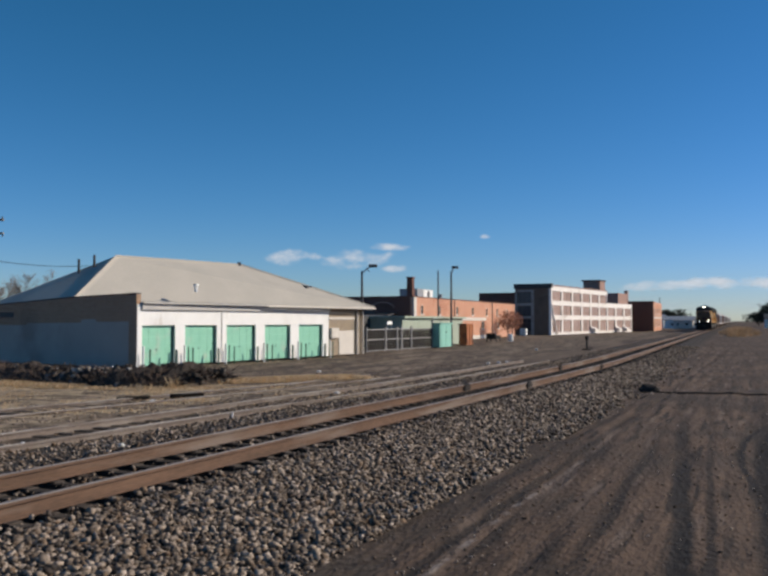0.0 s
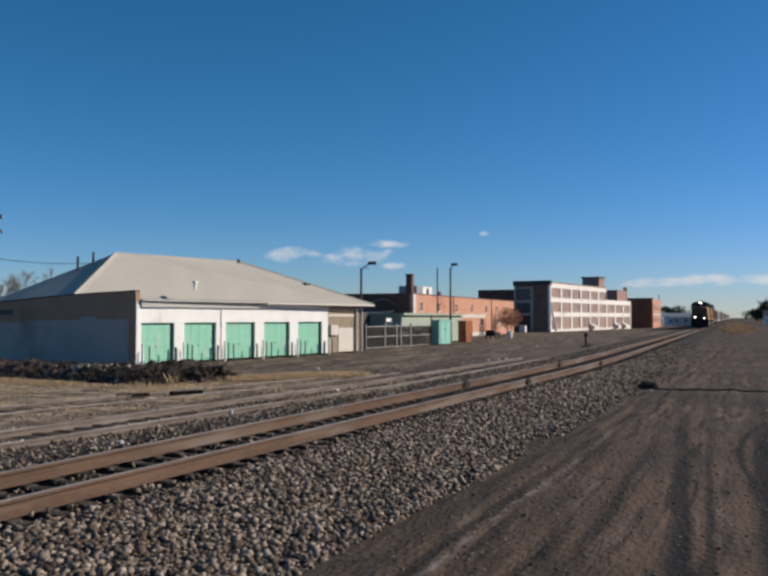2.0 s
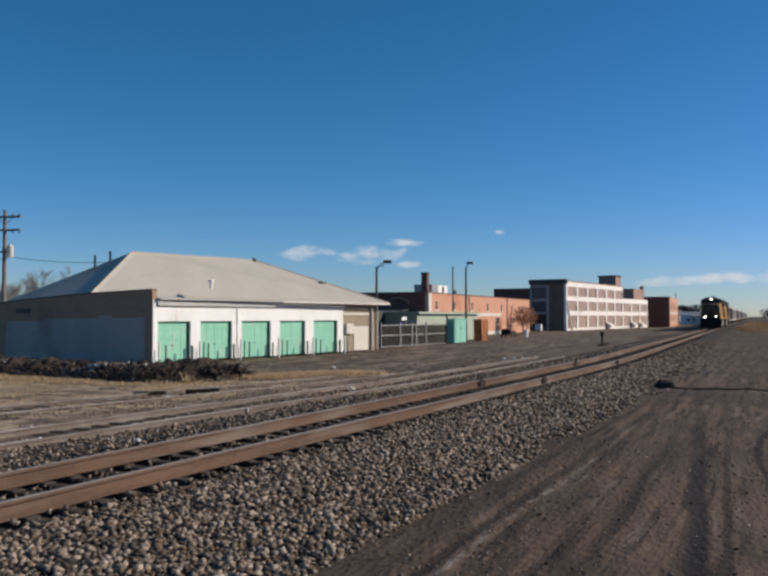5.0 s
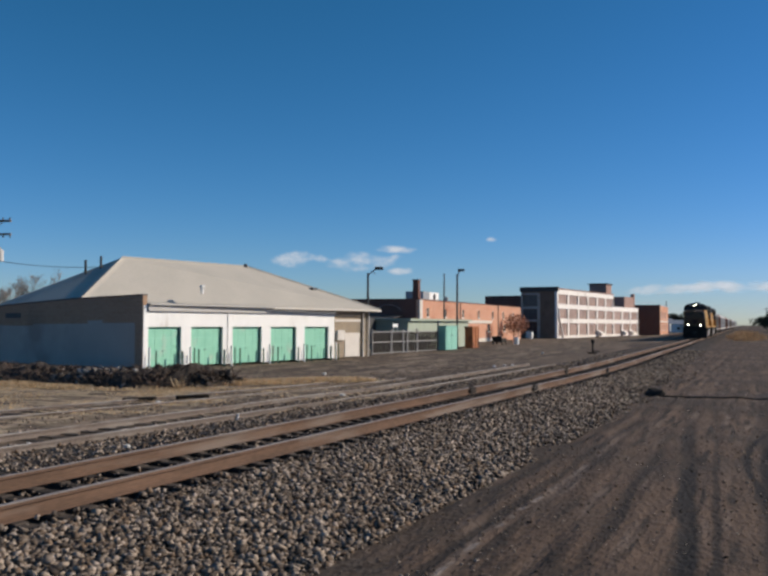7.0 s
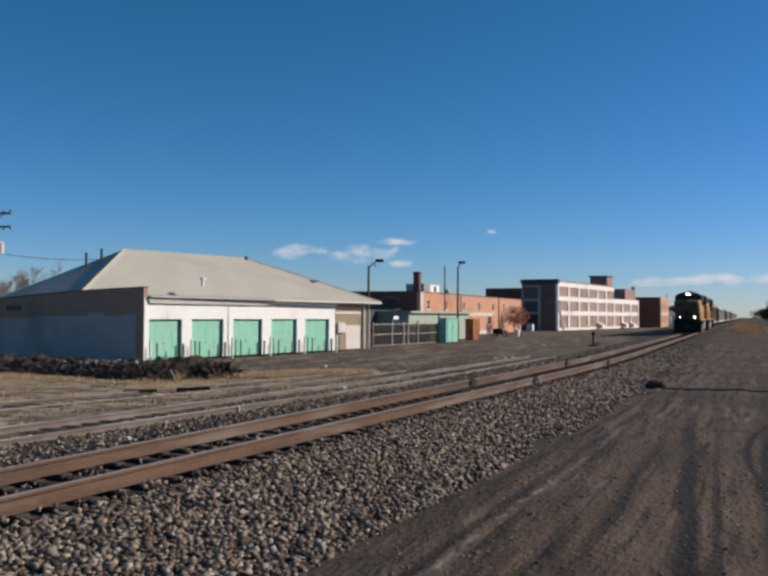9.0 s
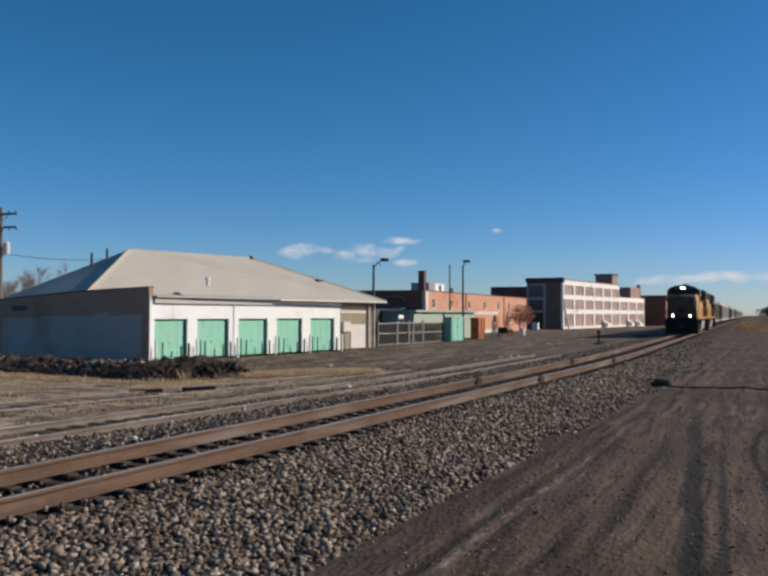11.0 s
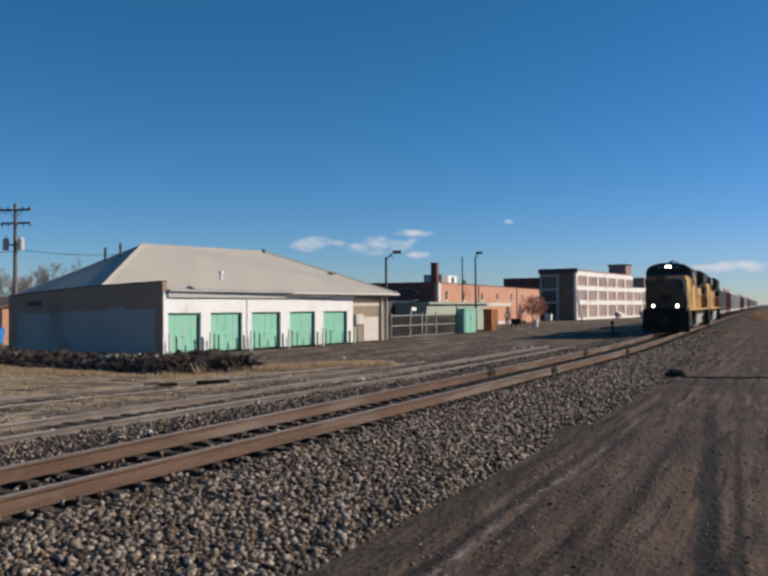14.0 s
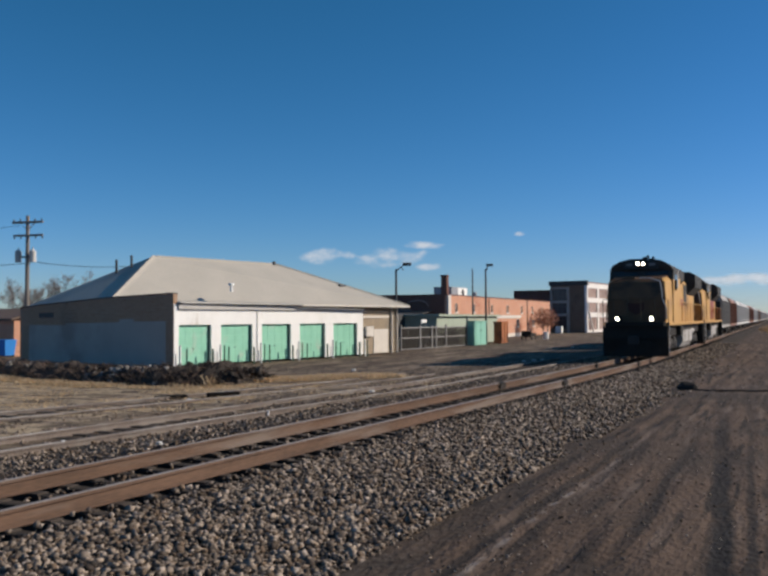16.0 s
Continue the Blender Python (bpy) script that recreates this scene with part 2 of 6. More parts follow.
# wheel ruts along the dirt road: x at y = 8, drift per metre, half width, depth
RUTS = [(-0.50, -0.052, 0.17, 0.035), (-0.25, -0.03, 0.09, 0.02), (0.25, 0.004, 0.22, 0.045), (-2.74, 0.03, 0.11, 0.06), (-2.35, 0.02, 0.10, 0.03),
        (-1.42, 0.0, 0.12, 0.025), (-1.85, 0.01, 0.10, 0.025), (-3.15, 0.02, 0.12, 0.035), (1.15, 0.0, 0.3, 0.04)]


def ground_z(x, y):
    """Gentle fall towards the buildings, a low berm under the main track, and ruts in the road."""
    z = -0.25 * min(1, max(0, (-x - 14) / 12)) - 0.35 * min(1, max(0, (y - 70) / 110)) * min(1, max(0, (-x - 12) / 12))
    d = x - main_x(max(-40, min(y, 900)))
    z -= 0.10 * min(1, max(0, (abs(d) - 2.3) / 1.2)) * (1 if d < 0 else 0.6)
    z += 0.02 * min(1, max(0, (1.9 - abs(d)) / 0.4))
    if -6 < y < 110:
        z -= 0.19 * min(1, max(0, (1.36 - abs(d)) / 0.25))      # empty cribs between the ties
    near = max(0, 1 - (abs(x) + abs(y)) / 160)
    if near > 0:
        z += near * 0.05 * noise.noise((x * 0.35, y * 0.2, 0)) + near * 0.013 * noise.noise((x * 1.9, y * 1.1, 4))
        if -4.5 < x < 6:
            z += near * 0.014 * noise.noise((x * 2.6, y * 0.22, 8)) + near * 0.014 * noise.noise((x * 6.0, y * 0.5, 3))
            for rx, lean, w, deep in RUTS:
                u = (x - rx - lean * (y - 8) - 0.07 * math.sin(y * 0.5 + rx * 9)) / w
                z += near * deep * (0.42 + 0.55 * noise.noise((y * 0.55, rx * 5, 2))) * (0.45 * math.exp(-(u - 1.9) ** 2) + 0.3 * math.exp(-(u + 1.9) ** 2) - math.exp(-u * u))
    return z


def graded(lo, hi, dense_lo, dense_hi, step, growth=1.22):
    out = list(np.arange(dense_lo, dense_hi + step / 2, step))
    s, v = step, dense_hi
    while v < hi:
        s *= growth
        v += s
        out.append(v)
    s, v = step, dense_lo
    while v > lo:
        s *= growth
        v -= s
        out.insert(0, v)
    return out


def ground_material():
    m = bpy.data.materials.new("yard_ground")
    m.use_nodes = True
    n, l = m.node_tree.nodes, m.node_tree.links
    bsdf = n["Principled BSDF"]
    bsdf.inputs["Roughness"].default_value = 0.95
    bsdf.inputs["Specular IOR Level"].default_value = 0.15
    co = n.new("ShaderNodeTexCoord")

    def tex(scale, detail, stretch=(1, 1, 1)):
        mp = n.new("ShaderNodeMapping")
        mp.inputs["Scale"].default_value = stretch
        l.new(co.outputs["Object"], mp.inputs[0])
        t = n.new("ShaderNodeTexNoise")
        t.inputs["Scale"].default_value, t.inputs["Detail"].default_value = scale, detail
        l.new(mp.outputs[0], t.inputs["Vector"])
        return t.outputs[0]

    def ramp(src, lo, hi):
        r = n.new("ShaderNodeMapRange")
        r.inputs["From Min"].default_value, r.inputs["From Max"].default_value = lo, hi
        l.new(src, r.inputs["Value"])
        return r.outputs[0]

    def mix(fac, a, b):
        x = n.new("ShaderNodeMix")
        x.data_type = "RGBA"
        l.new(fac, x.inputs["Factor"])
        for s, v in (("A", a), ("B", b)):
            if isinstance(v, tuple):
                x.inputs[s].default_value = (*v, 1)
            else:
                l.new(v, x.inputs[s])
        return x.outputs["Result"]

    def math_node(op, a, b):
        x = n.new("ShaderNodeMath")
        x.operation = op
        for i, v in enumerate((a, b)):
            if isinstance(v, (int, float)):
                x.inputs[i].default_value = v
            else:
                l.new(v, x.inputs[i])
        return x.outputs[0]

    sep = n.new("ShaderNodeSeparateXYZ")
    l.new(co.outputs["Object"], sep.inputs[0])
    X, Y = sep.outputs[0], sep.outputs[1]
    # packed dirt, streaked along the road
    streak = tex(2.2, 7, (1, 0.05, 1))
    dirt = mix(ramp(streak, 0.35, 0.68), (0.142, 0.094, 0.066), (0.062, 0.042, 0.031))
    dirt = mix(ramp(tex(9, 6), 0.5, 0.75), dirt, (0.135, 0.092, 0.064))
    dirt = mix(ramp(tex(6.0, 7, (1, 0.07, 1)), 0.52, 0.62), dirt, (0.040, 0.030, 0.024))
    dirt = mix(ramp(tex(3.6, 8, (1, 0.10, 1)), 0.56, 0.66), dirt, (0.155, 0.112, 0.086))
    dirt = mix(ramp(tex(0.25, 4), 0.44, 0.64), dirt, (0.068, 0.050, 0.039))
    # dark tyre tracks
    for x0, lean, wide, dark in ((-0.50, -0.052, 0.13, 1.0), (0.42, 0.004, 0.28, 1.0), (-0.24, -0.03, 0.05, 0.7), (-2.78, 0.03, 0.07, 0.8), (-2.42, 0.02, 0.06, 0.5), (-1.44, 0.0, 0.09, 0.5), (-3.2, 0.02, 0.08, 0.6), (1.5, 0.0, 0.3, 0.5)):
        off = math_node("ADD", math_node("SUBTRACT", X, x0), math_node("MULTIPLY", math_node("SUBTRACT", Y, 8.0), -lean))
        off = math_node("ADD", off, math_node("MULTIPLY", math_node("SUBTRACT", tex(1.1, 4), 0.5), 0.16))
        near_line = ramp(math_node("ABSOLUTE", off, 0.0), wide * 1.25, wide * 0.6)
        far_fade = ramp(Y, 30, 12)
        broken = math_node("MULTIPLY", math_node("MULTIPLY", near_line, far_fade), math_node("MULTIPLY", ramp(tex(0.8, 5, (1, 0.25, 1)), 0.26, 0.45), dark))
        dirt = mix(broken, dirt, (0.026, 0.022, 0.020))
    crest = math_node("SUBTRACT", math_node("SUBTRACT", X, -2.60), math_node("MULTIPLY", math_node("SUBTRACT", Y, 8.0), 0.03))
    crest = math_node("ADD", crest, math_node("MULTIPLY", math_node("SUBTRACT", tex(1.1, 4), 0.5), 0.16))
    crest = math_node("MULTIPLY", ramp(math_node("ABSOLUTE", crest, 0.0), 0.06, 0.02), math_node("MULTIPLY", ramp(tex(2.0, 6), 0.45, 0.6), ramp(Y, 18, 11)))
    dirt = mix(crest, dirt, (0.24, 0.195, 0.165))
    # curved gouges of a turning wheel, drawn only as dark lines
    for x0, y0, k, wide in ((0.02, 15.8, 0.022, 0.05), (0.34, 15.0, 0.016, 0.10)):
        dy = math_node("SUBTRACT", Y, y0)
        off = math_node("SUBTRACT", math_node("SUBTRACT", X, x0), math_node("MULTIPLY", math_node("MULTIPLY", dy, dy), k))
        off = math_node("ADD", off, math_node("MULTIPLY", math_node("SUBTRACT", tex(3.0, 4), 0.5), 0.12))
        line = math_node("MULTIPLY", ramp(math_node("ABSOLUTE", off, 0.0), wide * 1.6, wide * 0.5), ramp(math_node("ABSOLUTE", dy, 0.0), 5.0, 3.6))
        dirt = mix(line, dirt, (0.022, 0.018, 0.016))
    # cinders and gravel about the tracks, near black to darken gaps between stones
    v = n.new("ShaderNodeTexVoronoi")
    v.inputs["Scale"].default_value = 14
    l.new(co.outputs["Object"], v.inputs["Vector"])
    grav = mix(ramp(v.outputs["Color"], 0.2, 0.8), (0.014, 0.012, 0.010), (0.075, 0.063, 0.054))
    grav = mix(ramp(tex(0.7, 5), 0.42, 0.66), grav, (0.062, 0.045, 0.034))
    edge = math_node("ADD", X, math_node("MULTIPLY", tex(0.9, 4), 1.6))
    is_bed = ramp(edge, -2.0, -2.9)
    # the bed turns to dusty tan hardstanding further up the line
    dusty = mix(ramp(tex(0.5, 7, (1, 0.12, 1)), 0.40, 0.60), (0.17, 0.125, 0.092), (0.070, 0.052, 0.040))
    grav = mix(math_node("MULTIPLY", ramp(Y, 36, 62), ramp(X, -8.2, -9.4)), grav, dusty)
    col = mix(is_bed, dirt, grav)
    # oily cinders between the main rails, made darker still for the cribs' shade
    bend = math_node("MULTIPLY", math_node("POWER", math_node("MAXIMUM", math_node("SUBTRACT", 50.0, math_node("MAXIMUM", Y, 30.0)), 0.0), 2.0), 0.00145)
    bend = math_node("ADD", bend, math_node("MULTIPLY", math_node("MAXIMUM", math_node("SUBTRACT", 30.0, Y), 0.0), 0.052))
    gauge = ramp(math_node("ABSOLUTE", math_node("ADD", math_node("ADD", X, 5.72 + HALF_GAUGE), bend), 0.0), 1.35, 1.15)
    col = mix(gauge, col, (0.018, 0.014, 0.011))
    # bare tan yard and dry grass beyond the sidings
    tan = mix(ramp(tex(0.8, 8), 0.38, 0.62), (0.185, 0.134, 0.095), (0.082, 0.060, 0.045))
    tan = mix(ramp(tex(0.9, 7, (1, 0.18, 1)), 0.52, 0.62), tan, (0.27, 0.205, 0.15))
    tan = mix(ramp(tex(4.5, 6, (1, 0.4, 1)), 0.52, 0.60), tan, (0.040, 0.031, 0.025))
    tan = mix(ramp(tex(2.6, 6, (1, 0.5, 1)), 0.60, 0.68), tan, (0.34, 0.27, 0.19))
    yard = ramp(math_node("ADD", X, math_node("MULTIPLY", tex(0.5, 4), 3.0)), -9.5, -13.0)
    col = mix(yard, col, tan)
    dry = mix(ramp(tex(5, 6), 0.35, 0.7), (0.52, 0.405, 0.265), (0.17, 0.125, 0.085))
    is_dry = math_node("MULTIPLY", ramp(math_node("ADD", X, math_node("MULTIPLY", tex(0.45, 5), 8.0)), -8.6, -11.2), ramp(math_node("ADD", Y, math_node("MULTIPLY", tex(0.6, 5), 9.0)), 40, 34))
    is_dry = math_node("MULTIPLY", is_dry, ramp(tex(1.3, 8, (0.55, 1.6, 1)), 0.45, 0.56))
    col = mix(is_dry, col, dry)
    l.new(col, bsdf.inputs["Base Color"])
    bp = n.new("ShaderNodeBump")
    bp.inputs["Strength"].default_value, bp.inputs["Distance"].default_value = 0.7, 0.05
    l.new(math_node("ADD", tex(14, 6, (1, 0.5, 1)), math_node("MULTIPLY", tex(3, 6, (1, 0.3, 1)), 1.6)), bp.inputs["Height"])
    l.new(bp.outputs[0], bsdf.inputs["Normal"])
    return m


xs, ys = graded(-2600, 2600, -34, 8, 0.4), graded(-600, 4500, -2, 60, 0.4)
xs = [x for x in xs if not -9.6 < x < 2.0] + list(np.arange(-9.6, -4.4, 0.13)) + list(np.arange(-4.4, 2.0, 0.08))
xs.sort()
shape = Shape()
shape.v = [(x, y, ground_z(x, y)) for y in ys for x in xs]
w = len(xs)
shape.f = [(j * w + i, j * w + i + 1, (j + 1) * w + i + 1, (j + 1) * w + i) for j in range(len(ys) - 1) for i in range(w - 1)]
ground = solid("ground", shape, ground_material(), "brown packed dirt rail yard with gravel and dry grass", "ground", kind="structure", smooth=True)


# ---------- rails and ties ----------
def rail(name, centre, y0, y1, offset, top, height, side, head, parent, step=2.0, gaps=()):
    """A rail of flat-bottomed section swept along a track; the head is a part of its own on the web."""
    prof = [(-0.07, 0), (0.07, 0), (0.07, 0.012), (0.012, 0.035), (0.010, height - 0.052), (0.044, height - 0.042), (0.044, height - 0.006), (-0.044, height - 0.006), (-0.044, height - 0.042), (-0.010, height - 0.052), (-0.012, 0.035), (-0.07, 0.012)]
    cap = [(-0.042, height - 0.006), (0.042, height - 0.006), (0.034, height), (-0.034, height)]
    ys_ = list(np.arange(y0, min(y1, 60), step)) + ([60, 120, 300, 900] if y1 > 60 else []) + [y1]
    ys_ = sorted({float(v) for v in ys_ if v <= y1})

    def sweep(section):
        rings = []
        for y in ys_:
            dx = (centre(y + 0.5) - centre(y - 0.5))
            k = 1 / math.sqrt(1 + dx * dx)
            cx, cy = centre(y) + offset * k, y - offset * dx * k
            rings.append([(cx + u * k, cy - u * dx * k, top - height + v) for u, v in section])
        return Shape().loft(rings)

    web = part(name, sweep(prof), side, parent)
    part("rail_head", sweep(cap), head, web, "bright worn running face")
    return web


def tie_mesh(seed, length=2.6):
    rng = random.Random(seed)
    s = Shape().box(-length / 2, length / 2, -0.115, 0.115, -0.17, 0, 0.015)
    s.v = [(x + rng.uniform(-.01, .01), y + rng.uniform(-.008, .008), z + rng.uniform(-.006, .006)) for x, y, z in s.v]
    return s.mesh("tie")


TIES = [tie_mesh(i) for i in range(4)]
for me in TIES:
    me.materials.append(TIE_WOOD)
PLATE = Shape().box(-0.19, 0.19, -0.09, 0.09, 0, 0.018).mesh("tie_plate")
PLATE.materials.append(TRUCK_STEEL)


def track(name, centre, y0, y1, top, height, label, side, head, tie_from, tie_to, tie_top, plates=True):
    root = thing(name, pose(0, 0, 0), label, "railway track", kind="structure")
    for off in (HALF_GAUGE, -HALF_GAUGE):
        rail("rail", centre, y0, y1, off, top, height, side, head, root)
    rng = random.Random(7)
    y = tie_from
    while y < tie_to:
        a = -math.degrees(math.atan(centre(y + .5) - centre(y - .5)))
        m = pose(centre(y) + rng.uniform(-.05, .05), y, tie_top + rng.uniform(-.012, .008), 0, 0, a + rng.uniform(-1.2, 1.2))
        t = part("tie", TIES[rng.randrange(4)], TIE_WOOD, root, m=m)
        if plates and y < 32:
            for off in (HALF_GAUGE, -HALF_GAUGE):
                part("tie_plate", PLATE, TRUCK_STEEL, t, m=pose(off, 0, 0.001))
        y += 0.52
    return root


track("main_track", main_x, -12, 1600, 0.21, 0.205, "main track with brown rusted rails on dark ties", RAIL_SIDE, RAIL_TOP, -4, 110, -0.015)
track("siding_track", second_x, -6, 48, 0.03, 0.16, "disused siding with dull rails half sunk in gravel", OLD_RAIL, OLD_TOP, -4, 46, -0.105, False)
track("old_track", third_x, 4, 34, -0.055, 0.16, "old yard track sunk almost to its rail heads in dirt", OLD_RAIL, OLD_TOP, 6, 32, -0.135, False)


# ---------- storage building ----------
STORE = pose(-29.46, 37.97, -0.25, 0, 0, -9.33)      # local y along the white front, x out of it
DOORS = [(0.42, 2.86), (3.63, 6.25), (7.11, 9.80), (10.70, 13.34), (14.25, 17.0)]


def storage_building():
    root = thing("storage_building", STORE, "long storage building with white front, mint doors and grey hip roof", "building")
    s = wall(17.4, 3.05, [(a - 0.3, b - 0.3, 0, 2.2) for a, b in DOORS], lambda u, v, d: (-0.3 * d, 0.3 + u, v))
    part("front_wall", s, WHITE, root, "white painted front wall")
    for i, (a, b) in enumerate(DOORS):
        s = Shape().box(-0.26, -0.21, a, b, 0.02, 2.2)
        w = (b - a)
        door = part("garage_door", s, MINT, root, "mint green panelled garage door")
        for r in range(4):
            for c in range(4):
                y0, z0 = a + w * (c + 0.06) / 4, 0.04 + 0.54 * r + 0.05
                part("door_panel", Shape().box(-0.21, -0.197, y0, y0 + w * 0.22, z0, z0 + 0.42, 0.006), MINT, door)
        part("handle", Shape().box(-0.21, -0.17, (a + b) / 2 - 0.06, (a + b) / 2 + 0.06, 0.86, 0.9), BLACK, door, "dark handle")
        # dark strip added along the right edge, where the jamb's shadow falls
        part("door_track", Shape().box(-0.20, -0.13, b - 0.07, b - 0.01, 0, 2.15), MINT_DARK, door)
    # end wall of brown brick that runs back from the corner, higher than the eaves
    top = [(0, 3.87), (-5.4, 3.72), (-11.5, 3.40), (-13.5, 3.22)]
    part("end_wall", Shape().prism([(0.02, 0), *[(x + (0.02 if x == 0 else 0), z) for x, z in top], (-13.5, 0)], "y", 0, 0.3), BROWN_BRICK, root, "shaded brown brick end wall")
    s = Shape()
    for (x0, z0), (x1, z1) in zip(top, top[1:]):
        s.loft([[(x0, -0.05, z0), (x0, 0.34, z0), (x0, 0.34, z0 + 0.07), (x0, -0.05, z0 + 0.07)], [(x1, -0.05, z1), (x1, 0.34, z1), (x1, 0.34, z1 + 0.07), (x1, -0.05, z1 + 0.07)]])
    part("parapet_coping", s, DARK_GREY, root, "dark metal coping")
    part("overpainted_patch", Shape().prism([(-0.55, 0), (-0.55, 2.42), (-3.1, 2.40), (-3.1, 2.56), (-4.3, 2.52), (-4.3, 2.36), (-9.0, 2.32), (-9.05, 2.2), (-12.6, 2.22), (-12.6, 0)], "y", -0.006, 0.0), PATCH, root, "blue-grey paint over old brick")
    part("bricked_window", Shape().box(-11.6, -10.2, -0.03, 0, 2.65, 2.95), DARK_GREY, root)
    part("corner_board", Shape().box(0.02, 0.05, 0.03, 0.3, 0, 3.34), WHITE, root, "white corner board")
    # tan brick bay at the far end, and the back
    s = Shape().box(-0.35, -0.03, 17.7, 22.1, 0, 3.32)
    part("brick_bay", s, TAN_BRICK, root, "tan brick bay")
    part("far_wall", Shape().box(-13.5, -0.35, 21.8, 22.1, 0, 3.3), TAN_BRICK, root)
    part("back_wall", Shape().box(-13.5, -13.2, 0.3, 21.8, 0, 3.1), TAN_BRICK, root)
    part("panel_door", Shape().box(-0.03, 0.02, 19.0, 20.9, 0.05, 1.75, 0.01), CREAM, root, "cream painted metal door")
    part("meter_box", Shape().box(-0.03, 0.2, 17.85, 18.75, 1.25, 1.95, 0.02), CREAM, root, "cream meter cabinet")
    part("lintel", Shape().box(-0.03, 0.03, 17.75, 21.0, 2.55, 2.72), CREAM, root)
    part("downspout", Shape().tube((0.08, 21.25, 0), (0.08, 21.25, 3.2), 0.08), CREAM, root, "cream downspout")
    part("downspout", Shape().tube((0.09, 22.0, 0), (0.09, 22.0, 3.2), 0.07), CREAM, root)
    part("downspout", Shape().tube((0.05, 6.66, 0.05), (0.05, 6.66, 3.1), 0.025), WHITE, root, "white downspout")
    # roof: a low front apron under a main hip
    A, F0, B, C, D = (-5.4, 0.3, 3.66), (0.25, 0.3, 3.45), (0.66, 22.7, 3.47), (-13.9, 22.7, 3.35), (-13.9, 0.3, 3.24)
    R1, R2 = (-7.2, 5.0, 6.48), (-6.2, 15.6, 6.48)
    t = [A, F0, B, C, D, R1, R2]
    v = t + [(x, y, z - 0.06) for x, y, z in t]
    f = [(0, 1, 2), (0, 2, 6, 5), (2, 3, 6), (3, 4, 5, 6), (0, 5, 4)]
    f += [tuple(i + 7 for i in q[::-1]) for q in f] + [(a, b, b + 7, a + 7) for a, b in ((0, 1), (1, 2), (2, 3), (3, 4), (4, 0))]
    part("roof", Shape().add(v, f), ROOF, root, "pale weathered grey hip roof")
    s = Shape()
    for a, b in ((R1, R2), (A, R1), (B, R2)):
        s.tube((a[0], a[1], a[2] + 0.01), (b[0], b[1], b[2] + 0.01), 0.06, seg=6)
    part("ridge_cap", s, ROOF, root)
    part("fascia", Shape().box(0.0, 0.16, 0.3, 17.7, 3.05, 3.40), FASCIA, root, "grey shaded fascia board")
    edge_x = lambda y: 0.25 + 0.0183 * (y - 0.3)
    trough = [(-0.03, -0.15), (0.12, -0.13), (0.12, -0.01), (0.09, -0.01), (0.09, -0.10), (-0.03, -0.10)]
    for y0, y1, k, material in ((10.4, 22.7, 1.0, CREAM), (0.3, 10.4, 0.6, FASCIA)):
        part("gutter", Shape().loft([[(edge_x(y) + u * k, y, 3.45 + v * k) for u, v in trough] for y in (y0, y1)]), material, root, "metal eaves gutter")
    # pipes and vents standing out of the roof
    part("roof_vent", Shape().tube((-2.6, 7.2, 4.2), (-2.6, 7.2, 4.6), 0.1).tube((-2.6, 7.2, 4.6), (-2.6, 7.2, 4.72), 0.2, 0.16), WHITE, root, "galvanised roof vent")
    part("roof_vent", Shape().tube((-6.2, 15.4, 6.4), (-6.2, 15.4, 6.65), 0.13), DARK_GREY, root)
    part("roof_vent", Shape().box(-3.2, -2.6, 18.6, 19.3, 4.7, 5.0, 0.03), DARK_GREY, root)
    part("flue", Shape().tube((-8.7, 3.4, 4.6), (-8.7, 3.4, 6.25), 0.075), DARK_GREY, root, "dark flue pipe")
    part("flue", Shape().tube((-7.9, 3.9, 5.2), (-7.9, 3.9, 6.5), 0.075), DARK_GREY, root, "dark flue pipe")
    return root


storage_building()


def bollard(x, y, high, r, material, label):
    s = Shape().tube((0, 0, -0.1), (0, 0, high), r, seg=10).tube((0, 0, high), (0, 0, high + 0.03), r, r * 0.5, seg=10)
    solid("bollard", s, material, label, "bollard", "bollards before the garage doors", m=STORE @ pose(x, y, 0))


for a, b in DOORS:
    bollard(0.5, a + 0.12, 0.92, 0.042, MINT_DARK, "thin dark green steel bollard beside a garage door")
    bollard(0.5, b - 0.40, 0.85, 0.055, MINT_DARK, "thin dark green steel bollard beside a garage door")
    bollard(0.45, b + 0.28, 1.08, 0.06, WHITE, "white painted steel bollard before the pier")
    bollard(0.45, b + 0.58, 1.0, 0.04, MINT_DARK, "thin dark green steel bollard before the pier")
bollard(0.45, 0.1, 1.1, 0.06, WHITE, "white painted steel bollard before the pier")


